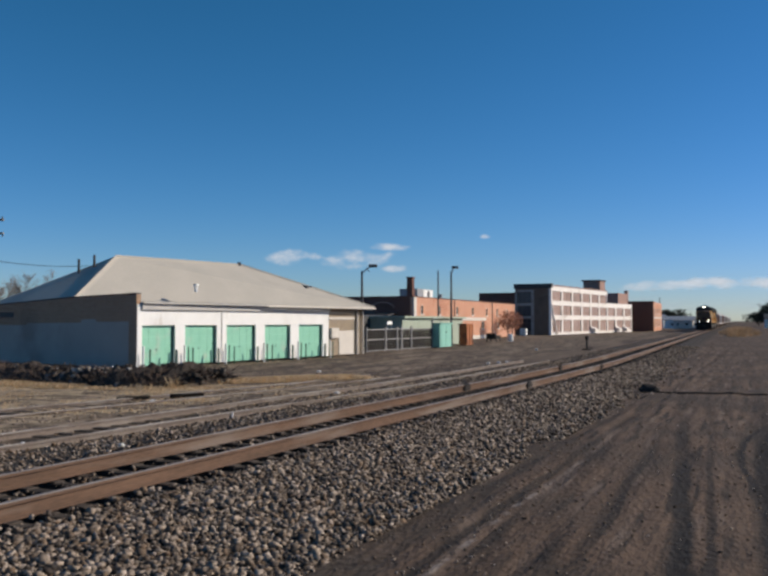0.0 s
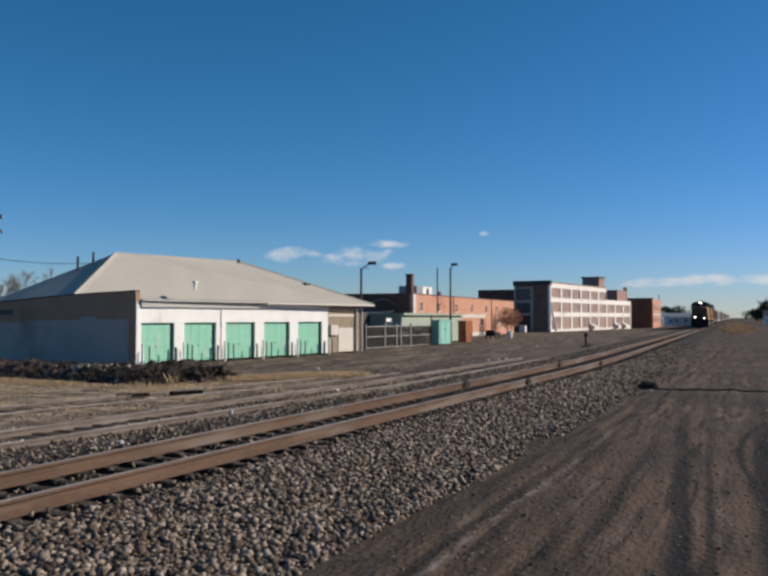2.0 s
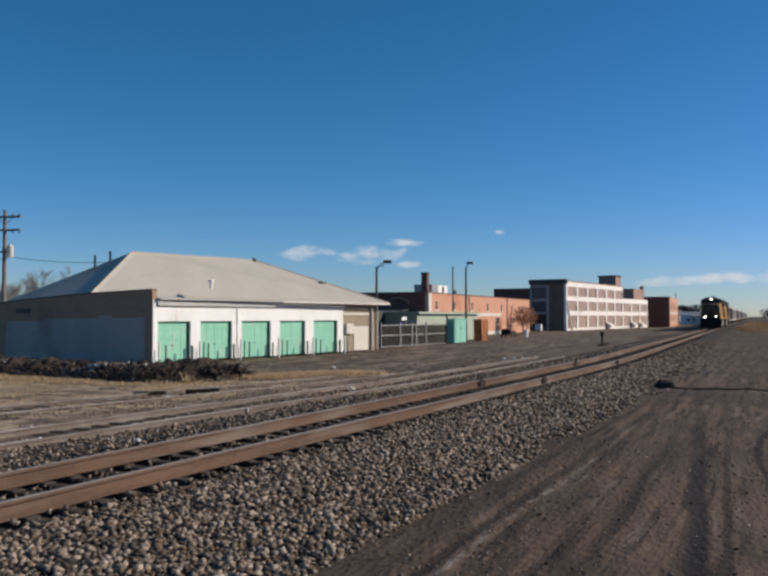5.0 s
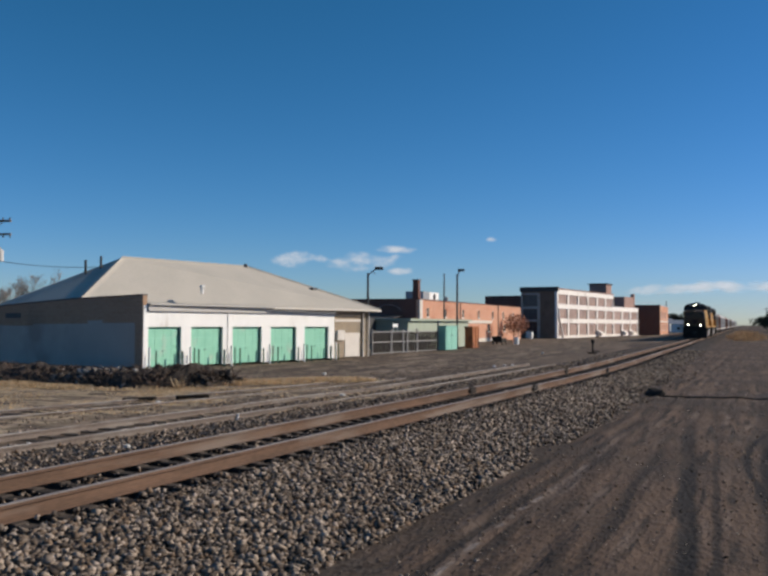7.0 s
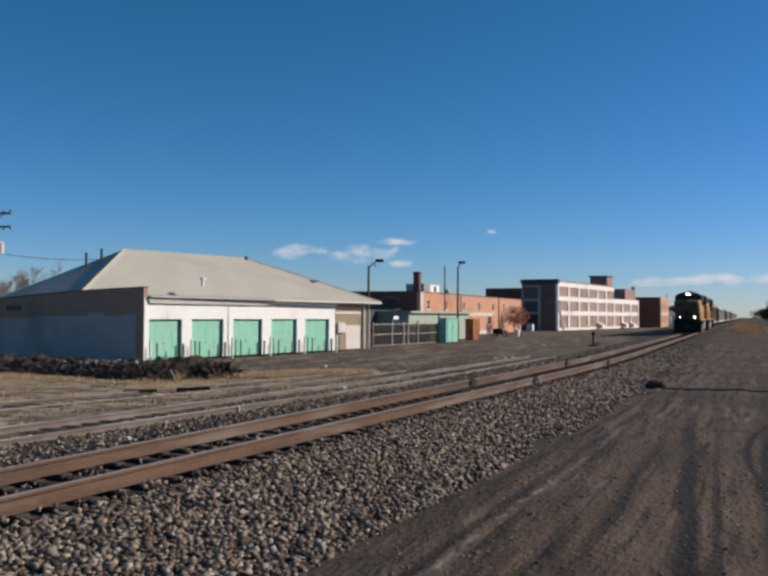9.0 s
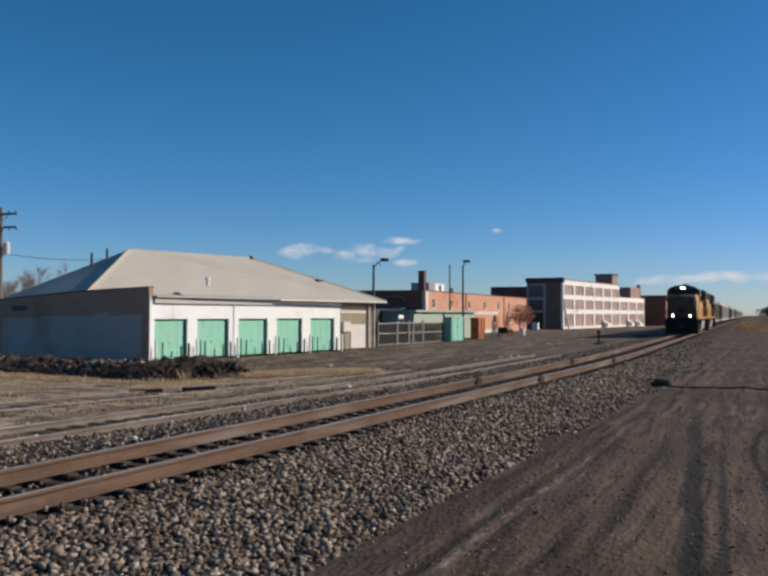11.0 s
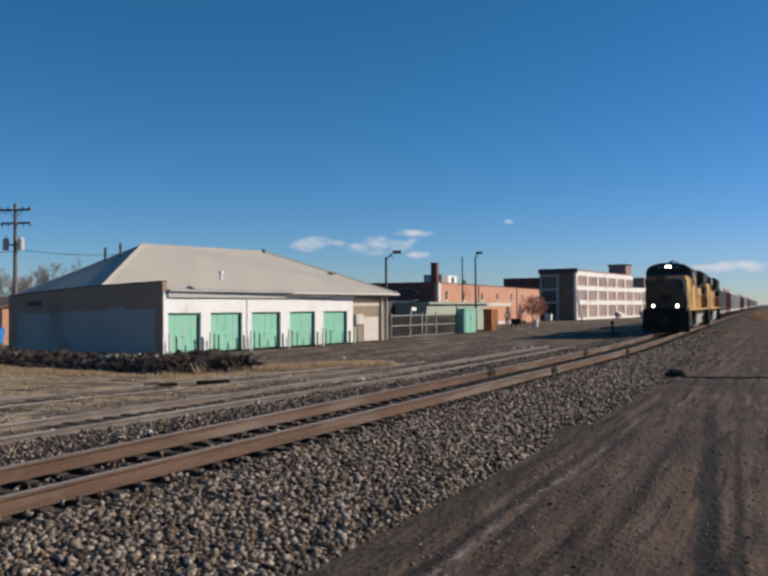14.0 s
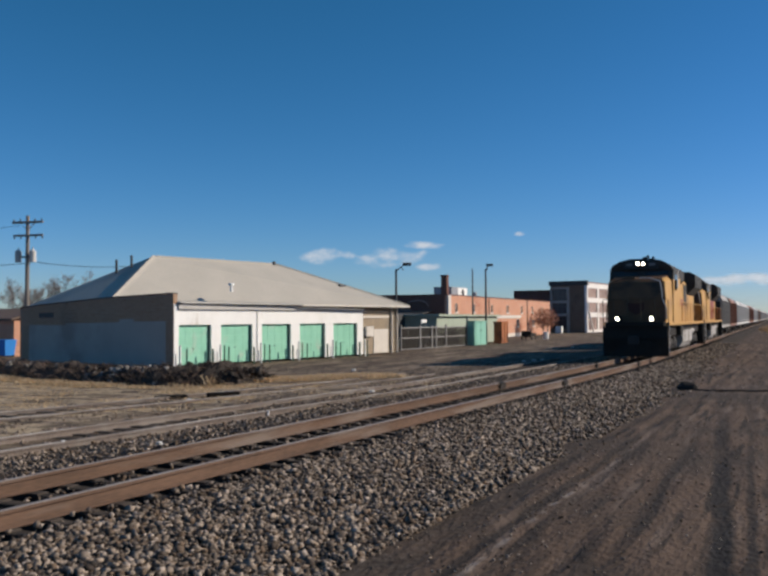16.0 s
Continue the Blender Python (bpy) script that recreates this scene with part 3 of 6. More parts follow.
# ---------- brick factory with its chimney ----------
def windows(root, boxes, glass, frame_material, sill=None, depth=0.12, bars=(1, 1), face="x", at=0.0):
    """Framed windows let into a wall that faces +x (or -y): each with its frame, glazing bars and pane."""
    for u0, u1, v0, v1 in boxes:
        def b(s, a0, a1, c0, c1, d0, d1):
            return s.box(at + d0, at + d1, a0, a1, c0, c1) if face == "x" else s.box(a0, a1, at - d1, at - d0, c0, c1)
        pane = part("window", b(Shape(), u0, u1, v0, v1, -depth - 0.03, -depth), glass, root)
        s = Shape()
        t = 0.07
        b(s, u0, u0 + t, v0, v1, -depth, -depth + 0.06)
        b(s, u1 - t, u1, v0, v1, -depth, -depth + 0.06)
        b(s, u0 + t, u1 - t, v1 - t, v1, -depth, -depth + 0.06)
        b(s, u0 + t, u1 - t, v0, v0 + t, -depth, -depth + 0.06)
        for k in range(1, bars[0]):
            c = u0 + (u1 - u0) * k / bars[0]
            b(s, c - t / 2, c + t / 2, v0 + t, v1 - t, -depth, -depth + 0.04)
        for k in range(1, bars[1]):
            c = v0 + (v1 - v0) * k / bars[1]
            b(s, u0 + t, u1 - t, c - t / 2, c + t / 2, -depth, -depth + 0.05)
        part("window_frame", s, frame_material, pane)
        if sill:
            part("window_sill", b(Shape(), u0 - 0.1, u1 + 0.1, v0 - 0.15, v0, -depth, 0.08), sill, pane)


def brick_factory():
    root = thing("brick_factory", pose(-36.5, 99.9, -0.5), "orange brick two-storey factory with flat roof", "building")
    L, Hh = 52.0, 5.6
    up = [(u, u + 1.0, 3.55, 4.65) for u in (2.6, 9.5, 17.4, 25.2, 33.0, 39.5, 46.0)]
    low = [(u, u + 1.5, 1.5, 2.6) for u in (30.5, 40.0, 46.5)]
    s = wall(L, Hh, up + low, lambda u, v, d: (-0.4 * d, u, v))
    part("side_wall", s, ORANGE_BRICK, root, "sunlit orange brick wall")
    windows(root, up + low, WINDOW_DARK, CREAM, CREAM, bars=(2, 2))
    front = [(-8.5, -5.0, 1.6, 4.4), (-14.5, -11.0, 1.6, 4.4), (-21.5, -18, 1.6, 4.4)]
    s = wall(35.6, Hh, [(a + 36, b + 36, c, d) for a, b, c, d in front], lambda u, v, d: (-36 + u, 0.4 * d, v))
    part("end_wall", s, SHADED_BRICK, root, "shaded red brick end wall")
    windows(root, front, WINDOW_DARK, DARK_GREY, None, face="y", at=0.0, bars=(3, 4))
    part("back_wall", Shape().box(-36, -0.4, L - 0.4, L, 0, Hh).box(-36, -35.6, 0.4, L - 0.4, 0, Hh), SHADED_BRICK, root)
    part("roof", Shape().box(-35.6, -0.4, 0.4, L - 0.4, Hh - 0.5, Hh - 0.3), DARK_GREY, root)
    part("parapet_coping", Shape().box(-36.1, 0.08, -0.08, 0.42, Hh, Hh + 0.12).box(-0.42, 0.08, 0.42, L, Hh, Hh + 0.1), SHADED_BRICK, root)
    part("trim_band", Shape().box(0, 0.06, 12.0, 33.0, 2.75, 3.2), CREAM, root, "cream painted band")
    part("plinth", Shape().box(0, 0.06, 21.0, 39.0, 0, 0.55), CREAM, root, "cream painted plinth")
    part("corner_pier", Shape().box(-0.1, 0.1, -0.02, 0.9, 0, Hh), CREAM, root, "pale corner pier")
    part("lean_to_roof", Shape().prism([(-3.2, 3.3), (0, 3.6), (0, 3.72), (-3.2, 3.42)], "x", -32, -2.0), DARK_GREY, root, "dark canopy on posts")
    for x in (-30, -23, -16, -9, -2.5):
        part("canopy_post", Shape().tube((x, -3.0, 0), (x, -3.0, 3.3), 0.09), DARK_GREY, root)
    for x in (-27, -19.8, -12.8, -4.0):
        s = Shape()
        for k in range(6):
            a, b = math.pi * k / 6, math.pi * (k + 1) / 6
            s.tube((x + 1.5 * math.cos(a), -0.03, 4.3 + 0.7 * math.sin(a)), (x + 1.5 * math.cos(b), -0.03, 4.3 + 0.7 * math.sin(b)), 0.09, seg=5)
        part("window_arch", s, PINK_BRICK, root, "pale brick arch")
    part("canopy_beam", Shape().box(-32, -2, -3.25, -3.05, 3.1, 3.32), PINK_BRICK, root)
    for x in range(-31, -2, 2):
        part("canopy_bracket", Shape().box(x - 0.08, x + 0.08, -3.2, -0.02, 3.0, 3.12), DARK_GREY, root)
    part("drainpipe", Shape().tube((0.06, 16.4, 0), (0.06, 16.4, Hh), 0.07), DARK_GREY, root)
    part("drainpipe", Shape().tube((0.06, 36.6, 0), (0.06, 36.6, Hh), 0.07), DARK_GREY, root)
    # chimney and rooftop plant
    ch = part("chimney", Shape().loft([[(x * k - 0.7, y * k + 0.9, z) for x, y in ((-.36, -.36), (.36, -.36), (.36, .36), (-.36, .36))] for k, z in ((1.1, Hh - 0.3), (1, 7.6), (1, 7.9), (1.15, 7.9), (1.15, 8.1))]), SHADED_BRICK, root, "square brick chimney")
    part("plant_room", Shape().box(-3.2, -0.8, 3.6, 9.5, Hh - 0.3, 6.75, 0.03), GALV, root, "pale rooftop plant box")
    part("plant_room_end", Shape().box(-0.8, -0.76, 5.8, 9.5, Hh - 0.2, 6.72), WHITE, root)
    part("fan_grille", Shape().tube((-0.77, 7.7, 6.15), (-0.70, 7.7, 6.15), 0.42, seg=16), DARK_GREY, root, "round fan opening")
    part("roof_vent", Shape().tube((-1.2, 14.0, Hh - 0.3), (-1.2, 14.0, Hh + 0.5), 0.25).tube((-1.2, 14, Hh + 0.5), (-1.2, 14, Hh + 0.75), 0.4, 0.2), GALV, root)


brick_factory()


# ---------- white three-storey warehouse ----------
def warehouse():
    root = thing("warehouse", pose(-34.1, 172.6, -0.6, 0, 0, -8), "three-storey warehouse with white concrete frame and brick end", "building")
    N, L1, L2 = 6, 39.6, 62.4
    bay, bay2 = L1 / N, (L2 - L1) / 3
    floors = [(0.55, 3.0), (3.95, 5.9), (6.85, 8.75)]
    holes = [(i * bay + 0.65, (i + 1) * bay - 0.3, a, b) for i in range(N) for a, b in floors]
    s = wall(L1, 9.75, holes, lambda u, v, d: (-0.5 * d, u, v))
    part("front_frame", s, CONCRETE, root, "white painted concrete frame")
    windows(root, holes, BOARDED, PINK_BRICK, CONCRETE, depth=0.22, bars=(4, 3))
    holes2 = [(L1 + i * bay2 + 0.55, L1 + (i + 1) * bay2 - 0.55, a, b) for i in range(3) for a, b in floors[:2]]
    s = wall(L2 - L1, 7.0, [(a - L1, b - L1, c, d) for a, b, c, d in holes2], lambda u, v, d: (-0.5 * d, L1 + u, v))
    part("wing_frame", s, CONCRETE, root, "white painted concrete frame")
    windows(root, holes2, BOARDED, PINK_BRICK, CONCRETE, depth=0.22, bars=(4, 3))
    # dark brown end wall with tall openings
    W = 7.6
    ends = [(-W + 0.45, -W + 3.4, a, b) for a, b in ((0.7, 3.2), (3.75, 5.8), (6.4, 8.6))]
    s = wall(W - 0.5, 9.3, [(a + W, b + W, c, d) for a, b, c, d in ends], lambda u, v, d: (-W + u, 0.5 * d, v))
    part("end_wall", s, brick("dark_brown_brick", (0.25, 0.155, 0.105), (0.17, 0.105, 0.075), (0.22, 0.16, 0.12), stain=(0.10, 0.068, 0.05)), root, "dark brown end wall")
    windows(root, ends, WINDOW_DARK, DARK_GREY, None, face="y", depth=0.3, bars=(3, 3))
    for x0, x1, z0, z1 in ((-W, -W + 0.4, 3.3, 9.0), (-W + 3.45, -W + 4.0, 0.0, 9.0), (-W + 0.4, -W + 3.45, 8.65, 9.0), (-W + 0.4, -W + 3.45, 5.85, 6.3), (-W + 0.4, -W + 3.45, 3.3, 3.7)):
        part("concrete_band", Shape().box(x0, x1, -0.05, 0, z0, z1), SHADED_BAND, root, "concrete frame band in its shaded tone")
    part("cornice", Shape().box(-W - 0.2, 0.15, -0.25, 0.5, 9.3, 10.2), DARK_GREY, root, "dark cornice over the end wall")
    part("parapet_coping", Shape().box(-0.5, 0.12, 0.5, L1, 9.75, 9.95), PINK_BRICK, root)
    part("lower_block", Shape().box(-W - 9, -W, 2.5, 30, 0, 8.6), SHADED_BRICK, root, "dark brick block behind")
    part("back_wall", Shape().box(-W, -W + 0.4, 0.5, L1, 0, 9.7).box(-W, -0.5, L1 - 0.4, L1, 7, 9.7).box(-W, -W + 0.4, L1, L2, 0, 6.9).box(-W, -0.5, L2 - 0.4, L2, 0, 6.9), PINK_BRICK, root)
    part("roof", Shape().box(-W + 0.4, -0.5, 0.5, L1 - 0.4, 9.2, 9.4).box(-W + 0.4, -0.5, L1, L2 - 0.4, 6.4, 6.6), DARK_GREY, root)
    part("penthouse", Shape().box(-4.4, -0.4, 35.2, 39.4, 9.4, 12.1), PINK_BRICK, root, "brick lift penthouse")
    part("penthouse_roof", Shape().prism([(-4.7, 12.1), (-0.2, 12.1), (-0.2, 12.35), (-4.7, 12.35)], "y", 34.9, 39.6), DARK_GREY, root)
    part("penthouse", Shape().box(-4, -0.6, 51.5, 60.0, 6.6, 9.7), PINK_BRICK, root, "brick rooftop room")
    part("chimney", Shape().box(-1.4, -0.6, 60.4, 61.4, 6.6, 10.6), PINK_BRICK, root)
    part("drainpipe", Shape().tube((0.1, 0.4, 6.0), (0.15, 0.5, 4.2), 0.14).tube((0.15, 0.5, 4.2), (0.15, 3.0, 0.2), 0.2), CONCRETE, root)
    for y in (26.0, 46.0, 53.0):
        part("loading_hood", Shape().prism([(0, 0.2), (1.2, 0.2), (1.2, 0.9), (0, 1.5)], "y", y, y + 2.2), CONCRETE, root)


warehouse()


def far_depot():
    root = thing("brick_depot", pose(-20.5, 240, -0.6), "tall plain brick depot with one sunlit side", "building")
    part("end_wall", Shape().box(-14, 0, 0, 0.4, 0, 7.8), SHADED_BRICK, root, "dark shaded end wall")
    ups = [(3 + 7 * k, 6 + 7 * k, a, a + 1.7) for k in range(3) for a in (1.2, 4.6)]
    s = wall(26, 7.8, [(a - 0.4, b - 0.4, c, d) for a, b, c, d in ups], lambda u, v, d: (-0.4 * d, 0.4 + u, v))
    part("side_wall", s, ORANGE_BRICK, root, "sunlit orange brick side wall")
    windows(root, ups, BOARDED, CREAM, CREAM, bars=(2, 2))
    part("trim_band", Shape().box(0, 0.07, 0.4, 26, 3.4, 3.9), CREAM, root)
    part("back_wall", Shape().box(-14, 0, 26.4, 26.8, 0, 7.8).box(-14, -13.6, 0.4, 26.4, 0, 7.8), SHADED_BRICK, root)
    part("roof", Shape().box(-13.6, -0.4, 0.4, 26.4, 7.1, 7.3), DARK_GREY, root)
    part("parapet_coping", Shape().box(-14.1, 0.1, -0.1, 0.5, 7.8, 8.0), DARK_GREY, root)
    part("roof_mast", Shape().tube((-0.3, 24, 7.2), (-0.3, 24, 9.6), 0.1), DARK_GREY, root)


far_depot()


# ---------- low shed, gate and yard things by the factory ----------
def low_shed():
    root = thing("low_shed", pose(-28.6, 75.3, -0.3), "low pale green flat-roofed shed", "building")
    s = wall(19.0, 2.75, [(12.2, 13.6, 0, 2.1)], lambda u, v, d: (-0.25 * d, u, v))
    part("front_wall", s, PALE_GREEN, root)
    part("end_wall", Shape().box(-7, -0.25, 0, 0.25, 0, 2.75), PALE_GREEN, root, "shaded end wall")
    part("far_wall", Shape().box(-7, -0.25, 18.75, 19, 0, 2.75).box(-7, -6.75, 0.25, 18.75, 0, 2.75), PALE_GREEN, root)
    part("roof", Shape().box(-7.3, 0.35, -0.3, 19.3, 2.75, 2.95), PALE_GREEN, root, "pale flat roof edge")
    part("sliding_door", Shape().box(-0.15, -0.08, 12.2, 13.6, 0.02, 2.1), DARK_GREY, root)
    part("pale_panel", Shape().box(0, 0.05, 8.6, 12.1, 0.1, 2.2), CREAM, root, "patched cream panel")
    part("post", Shape().box(0, 0.15, 8.3, 8.45, 0, 2.75), GALV, root)


low_shed()
root = thing("rusty_skip", pose(-26.6, 88.9, -0.33), "rust orange steel skip beside the shed", "skip")
part("body", Shape().box(-0.4, 0.4, -1.2, 1.2, 0, 2.2, 0.02), RUST, root)
part("rim", Shape().box(-0.45, 0.45, -1.25, 1.25, 2.1, 2.24), RUST, root)
for yy in (-1.1, 0.0, 1.1):
    part("rib", Shape().box(0.4, 0.46, yy - 0.05, yy + 0.05, 0, 2.1), RUST, root)
root = thing("turquoise_hut", pose(-26.1, 78.7, -0.3), "small turquoise metal hut in front of the shed", "hut")
part("body", Shape().box(-0.7, 0, 0, 3.6, 0, 2.2, 0.02), TURQUOISE, root)
part("roof", Shape().box(-0.8, 0.1, -0.1, 3.7, 2.2, 2.3), TURQUOISE, root)
part("door", Shape().box(0, 0.04, 0.3, 1.7, 0.05, 2.05), TURQUOISE, root)
part("door", Shape().box(0, 0.04, 1.8, 3.2, 0.05, 2.05), TURQUOISE, root)
part("padlock", Shape().box(0.04, 0.08, 1.68, 1.82, 1.3, 1.5), BLACK, root)


def gate_panel(m, w, hgt, solid_fill):
    root = thing("gate_panel", m, "pipe-framed chain-link gate panel with dark strips for the shaded background", "fence", "yard fence panels")
    for name, s in (("post", Shape().tube((0, 0, 0), (0, 0, hgt + 0.25), 0.075)), ("post", Shape().tube((w, 0, 0), (w, 0, hgt + 0.25), 0.075)),
                    ("rail", Shape().tube((0, 0, hgt), (w, 0, hgt), 0.055)), ("rail", Shape().tube((0, 0, hgt * 0.55), (w, 0, hgt * 0.55), 0.05)), ("rail", Shape().tube((0, 0, 0.12), (w, 0, 0.12), 0.04))):
        part(name, s, POST_GREY, root)
    n = int(w / 0.13)
    for i in range(n):
        # black strips added for the shaded background behind the mesh
        part("slat", Shape().box((i + 0.12) * w / n, (i + 0.88) * w / n, 0.04, 0.05, 0.14, hgt - 0.05), BLACK, root)
    return root


ga, gb = Vector((-27.83, 65.08)), Vector((-26.9, 78.3))
span = (gb - ga).length
gang = math.degrees(math.atan2((gb - ga).y, (gb - ga).x))
pos = 0.0
for w in (3.6, 2.3, 0.9, 2.1, 4.9):
    p = ga + (gb - ga) * pos / span
    gate_panel(pose(p.x, p.y, ground_z(p.x, p.y) - 0.03, 0, 0, gang), w - 0.12, 1.85, True)
    pos += w

# dark trailer parked inside the gate
solid("dark_trailer", Shape().box(-1.2, 1.2, -4, 4, 0.9, 3.0, 0.05).box(-1.0, 1.0, -3.6, 3.6, 0.6, 0.9).tube((-1.1, 2.4, 0.45), (1.1, 2.4, 0.45), 0.45, seg=14).tube((-1.1, -2.4, 0.45), (1.1, -2.4, 0.45), 0.45, seg=14), DARK_GREY, "dark box trailer behind the gate", "trailer", m=pose(-33.0, 75, -0.28))
solid("sign", Shape().box(-0.02, 0.02, 0, 1.2, 2.15, 2.45).tube((0, 0.1, 0), (0, 0.1, 2.2), 0.03).tube((0, 1.1, 0), (0, 1.1, 2.2), 0.03), WHITE, "small white sign board on posts", "sign", m=pose(-29.2, 73.0, -0.28))


def street_lamp(x, y, high, arm, heading, label):
    root = thing("lamp_post", pose(x, y, ground_z(x, y), 0, 0, heading), label, "lamp post", "yard lamp posts")
    part("pole", Shape().tube((0, 0, -0.1), (0, 0, high), 0.13, 0.085), DARK_GREY, root)
    part("arm", Shape().tube((0, 0, high - 0.15), (arm * 0.6, 0, high + 0.25), 0.05).tube((arm * 0.6, 0, high + 0.25), (arm, 0, high + 0.42), 0.05).tube((arm * 0.55, 0, high + 0.2), (arm * 0.75, 0, high - 0.1), 0.03), GALV, root)
    part("lamp_head", Shape().box(arm - 0.25, arm + 0.45, -0.18, 0.18, high + 0.3, high + 0.55, 0.05), DARK_GREY, root)
    return root


street_lamp(-28.62, 66.0, 6.65, 0.8, 25, "dark steel lamp post with short arm by the gate")
street_lamp(-27.6, 87.0, 7.75, 0.3, 20, "slim dark lamp post by the low shed")
solid("steel_pole", Shape().tube((0, 0, -0.1), (0, 0, 7.75), 0.09, 0.07), DARK_GREY, "plain slim steel pole beside the low shed", "pole", m=pose(-28.9, 86.6, -0.35))


# ---------- train ----------
UP_YELLOW = mat("armour_yellow", (0.54, 0.305, 0.085), (0.44, 0.24, 0.065), rough=0.55, big=1.0, stain=(0.34, 0.2, 0.08), amount=0.3)
LOCO_GREY = mat("harbour_grey", (0.20, 0.20, 0.20), (0.15, 0.15, 0.15), rough=0.6, stain=(0.09, 0.085, 0.08), amount=0.3)
ROOF_DARK = mat("dark_roof", (0.05, 0.047, 0.045), (0.035, 0.033, 0.032), rough=0.8)
# the unlit front's shade is put into the next two colours
NOSE_SHADE = mat("shaded_nose_paint", (0.175, 0.085, 0.038), (0.10, 0.052, 0.028), rough=0.6, stain=(0.04, 0.028, 0.02), amount=0.3)
RAILING_SHADE = mat("shaded_railing_paint", (0.10, 0.07, 0.04), rough=0.7)
EMBLEM_RED = mat("dark_red_emblem", (0.085, 0.03, 0.022), rough=0.7)
TRUCK = mat("truck_steel", (0.045, 0.04, 0.036), (0.028, 0.025, 0.023), rough=0.85, stain=(0.08, 0.06, 0.045))
TANK = mat("dusty_tank", (0.46, 0.43, 0.40), (0.36, 0.34, 0.32), rough=0.7, stain=(0.18, 0.16, 0.14))
RED = mat("red_stripe", (0.26, 0.045, 0.028), rough=0.5)
LIGHT = glow("headlight", (1.0, 0.88, 0.70), 12.0)
DEAD_LENS = mat("unlit_lens", (0.3, 0.3, 0.3), rough=0.2)
WHEEL = mat("wheel_steel", (0.14, 0.11, 0.09), (0.09, 0.075, 0.065), rough=0.6, metal=0.4)


def wheelset_mesh():
    s = Shape()
    for sx in (-0.7525, 0.7525):
        s.tube((sx - 0.06, 0, 0), (sx + 0.06, 0, 0), 0.5, seg=20).tube((sx + (0.09 if sx < 0 else -0.09), 0, 0), (sx + (0.06 if sx < 0 else -0.06), 0, 0), 0.53, 0.53, seg=20)
        for k in range(3):
            a = k * 2.094
            s.box(sx - 0.075, sx + 0.075, math.cos(a) * 0.25 - 0.05, math.cos(a) * 0.25 + 0.05, math.sin(a) * 0.25 - 0.05, math.sin(a) * 0.25 + 0.05)
    s.tube((-0.7, 0, 0), (0.7, 0, 0), 0.1, seg=10)
    me = s.mesh("wheelset")
    me.materials.append(WHEEL)
    return me


WHEELSET = wheelset_mesh()
spinning = []


def truck(root, y, axles, base, outline=1.08):
    s = Shape()
    for sx in (-1, 1):
        x0, x1 = (outline, outline + 0.16) if sx > 0 else (-outline - 0.16, -outline)
        s.box(x0, x1, y - base / 2 - 0.4, y + base / 2 + 0.4, 0.62, 0.86, 0.03)
        for k in range(axles):
            ya = y - base / 2 + base * k / (axles - 1)
            s.box(x0 - 0.04, x1 + 0.04, ya - 0.2, ya + 0.2, 0.38, 0.72, 0.04)
        for k in range(axles - 1):
            ya = y - base / 2 + base * (k + 0.5) / (axles - 1)
            s.box(x0 - 0.02, x1 + 0.05, ya - 0.25, ya + 0.25, 0.4, 1.0, 0.04)
    s.box(-outline, outline, y - 0.3, y + 0.3, 0.65, 0.95)
    tr = part("truck", s, TRUCK, root, "dusty steel truck frame")
    for k in range(axles):
        ya = y - base / 2 + base * k / (axles - 1)
        part("wheelset", WHEELSET, WHEEL, tr, m=pose(0, ya, 0.53))


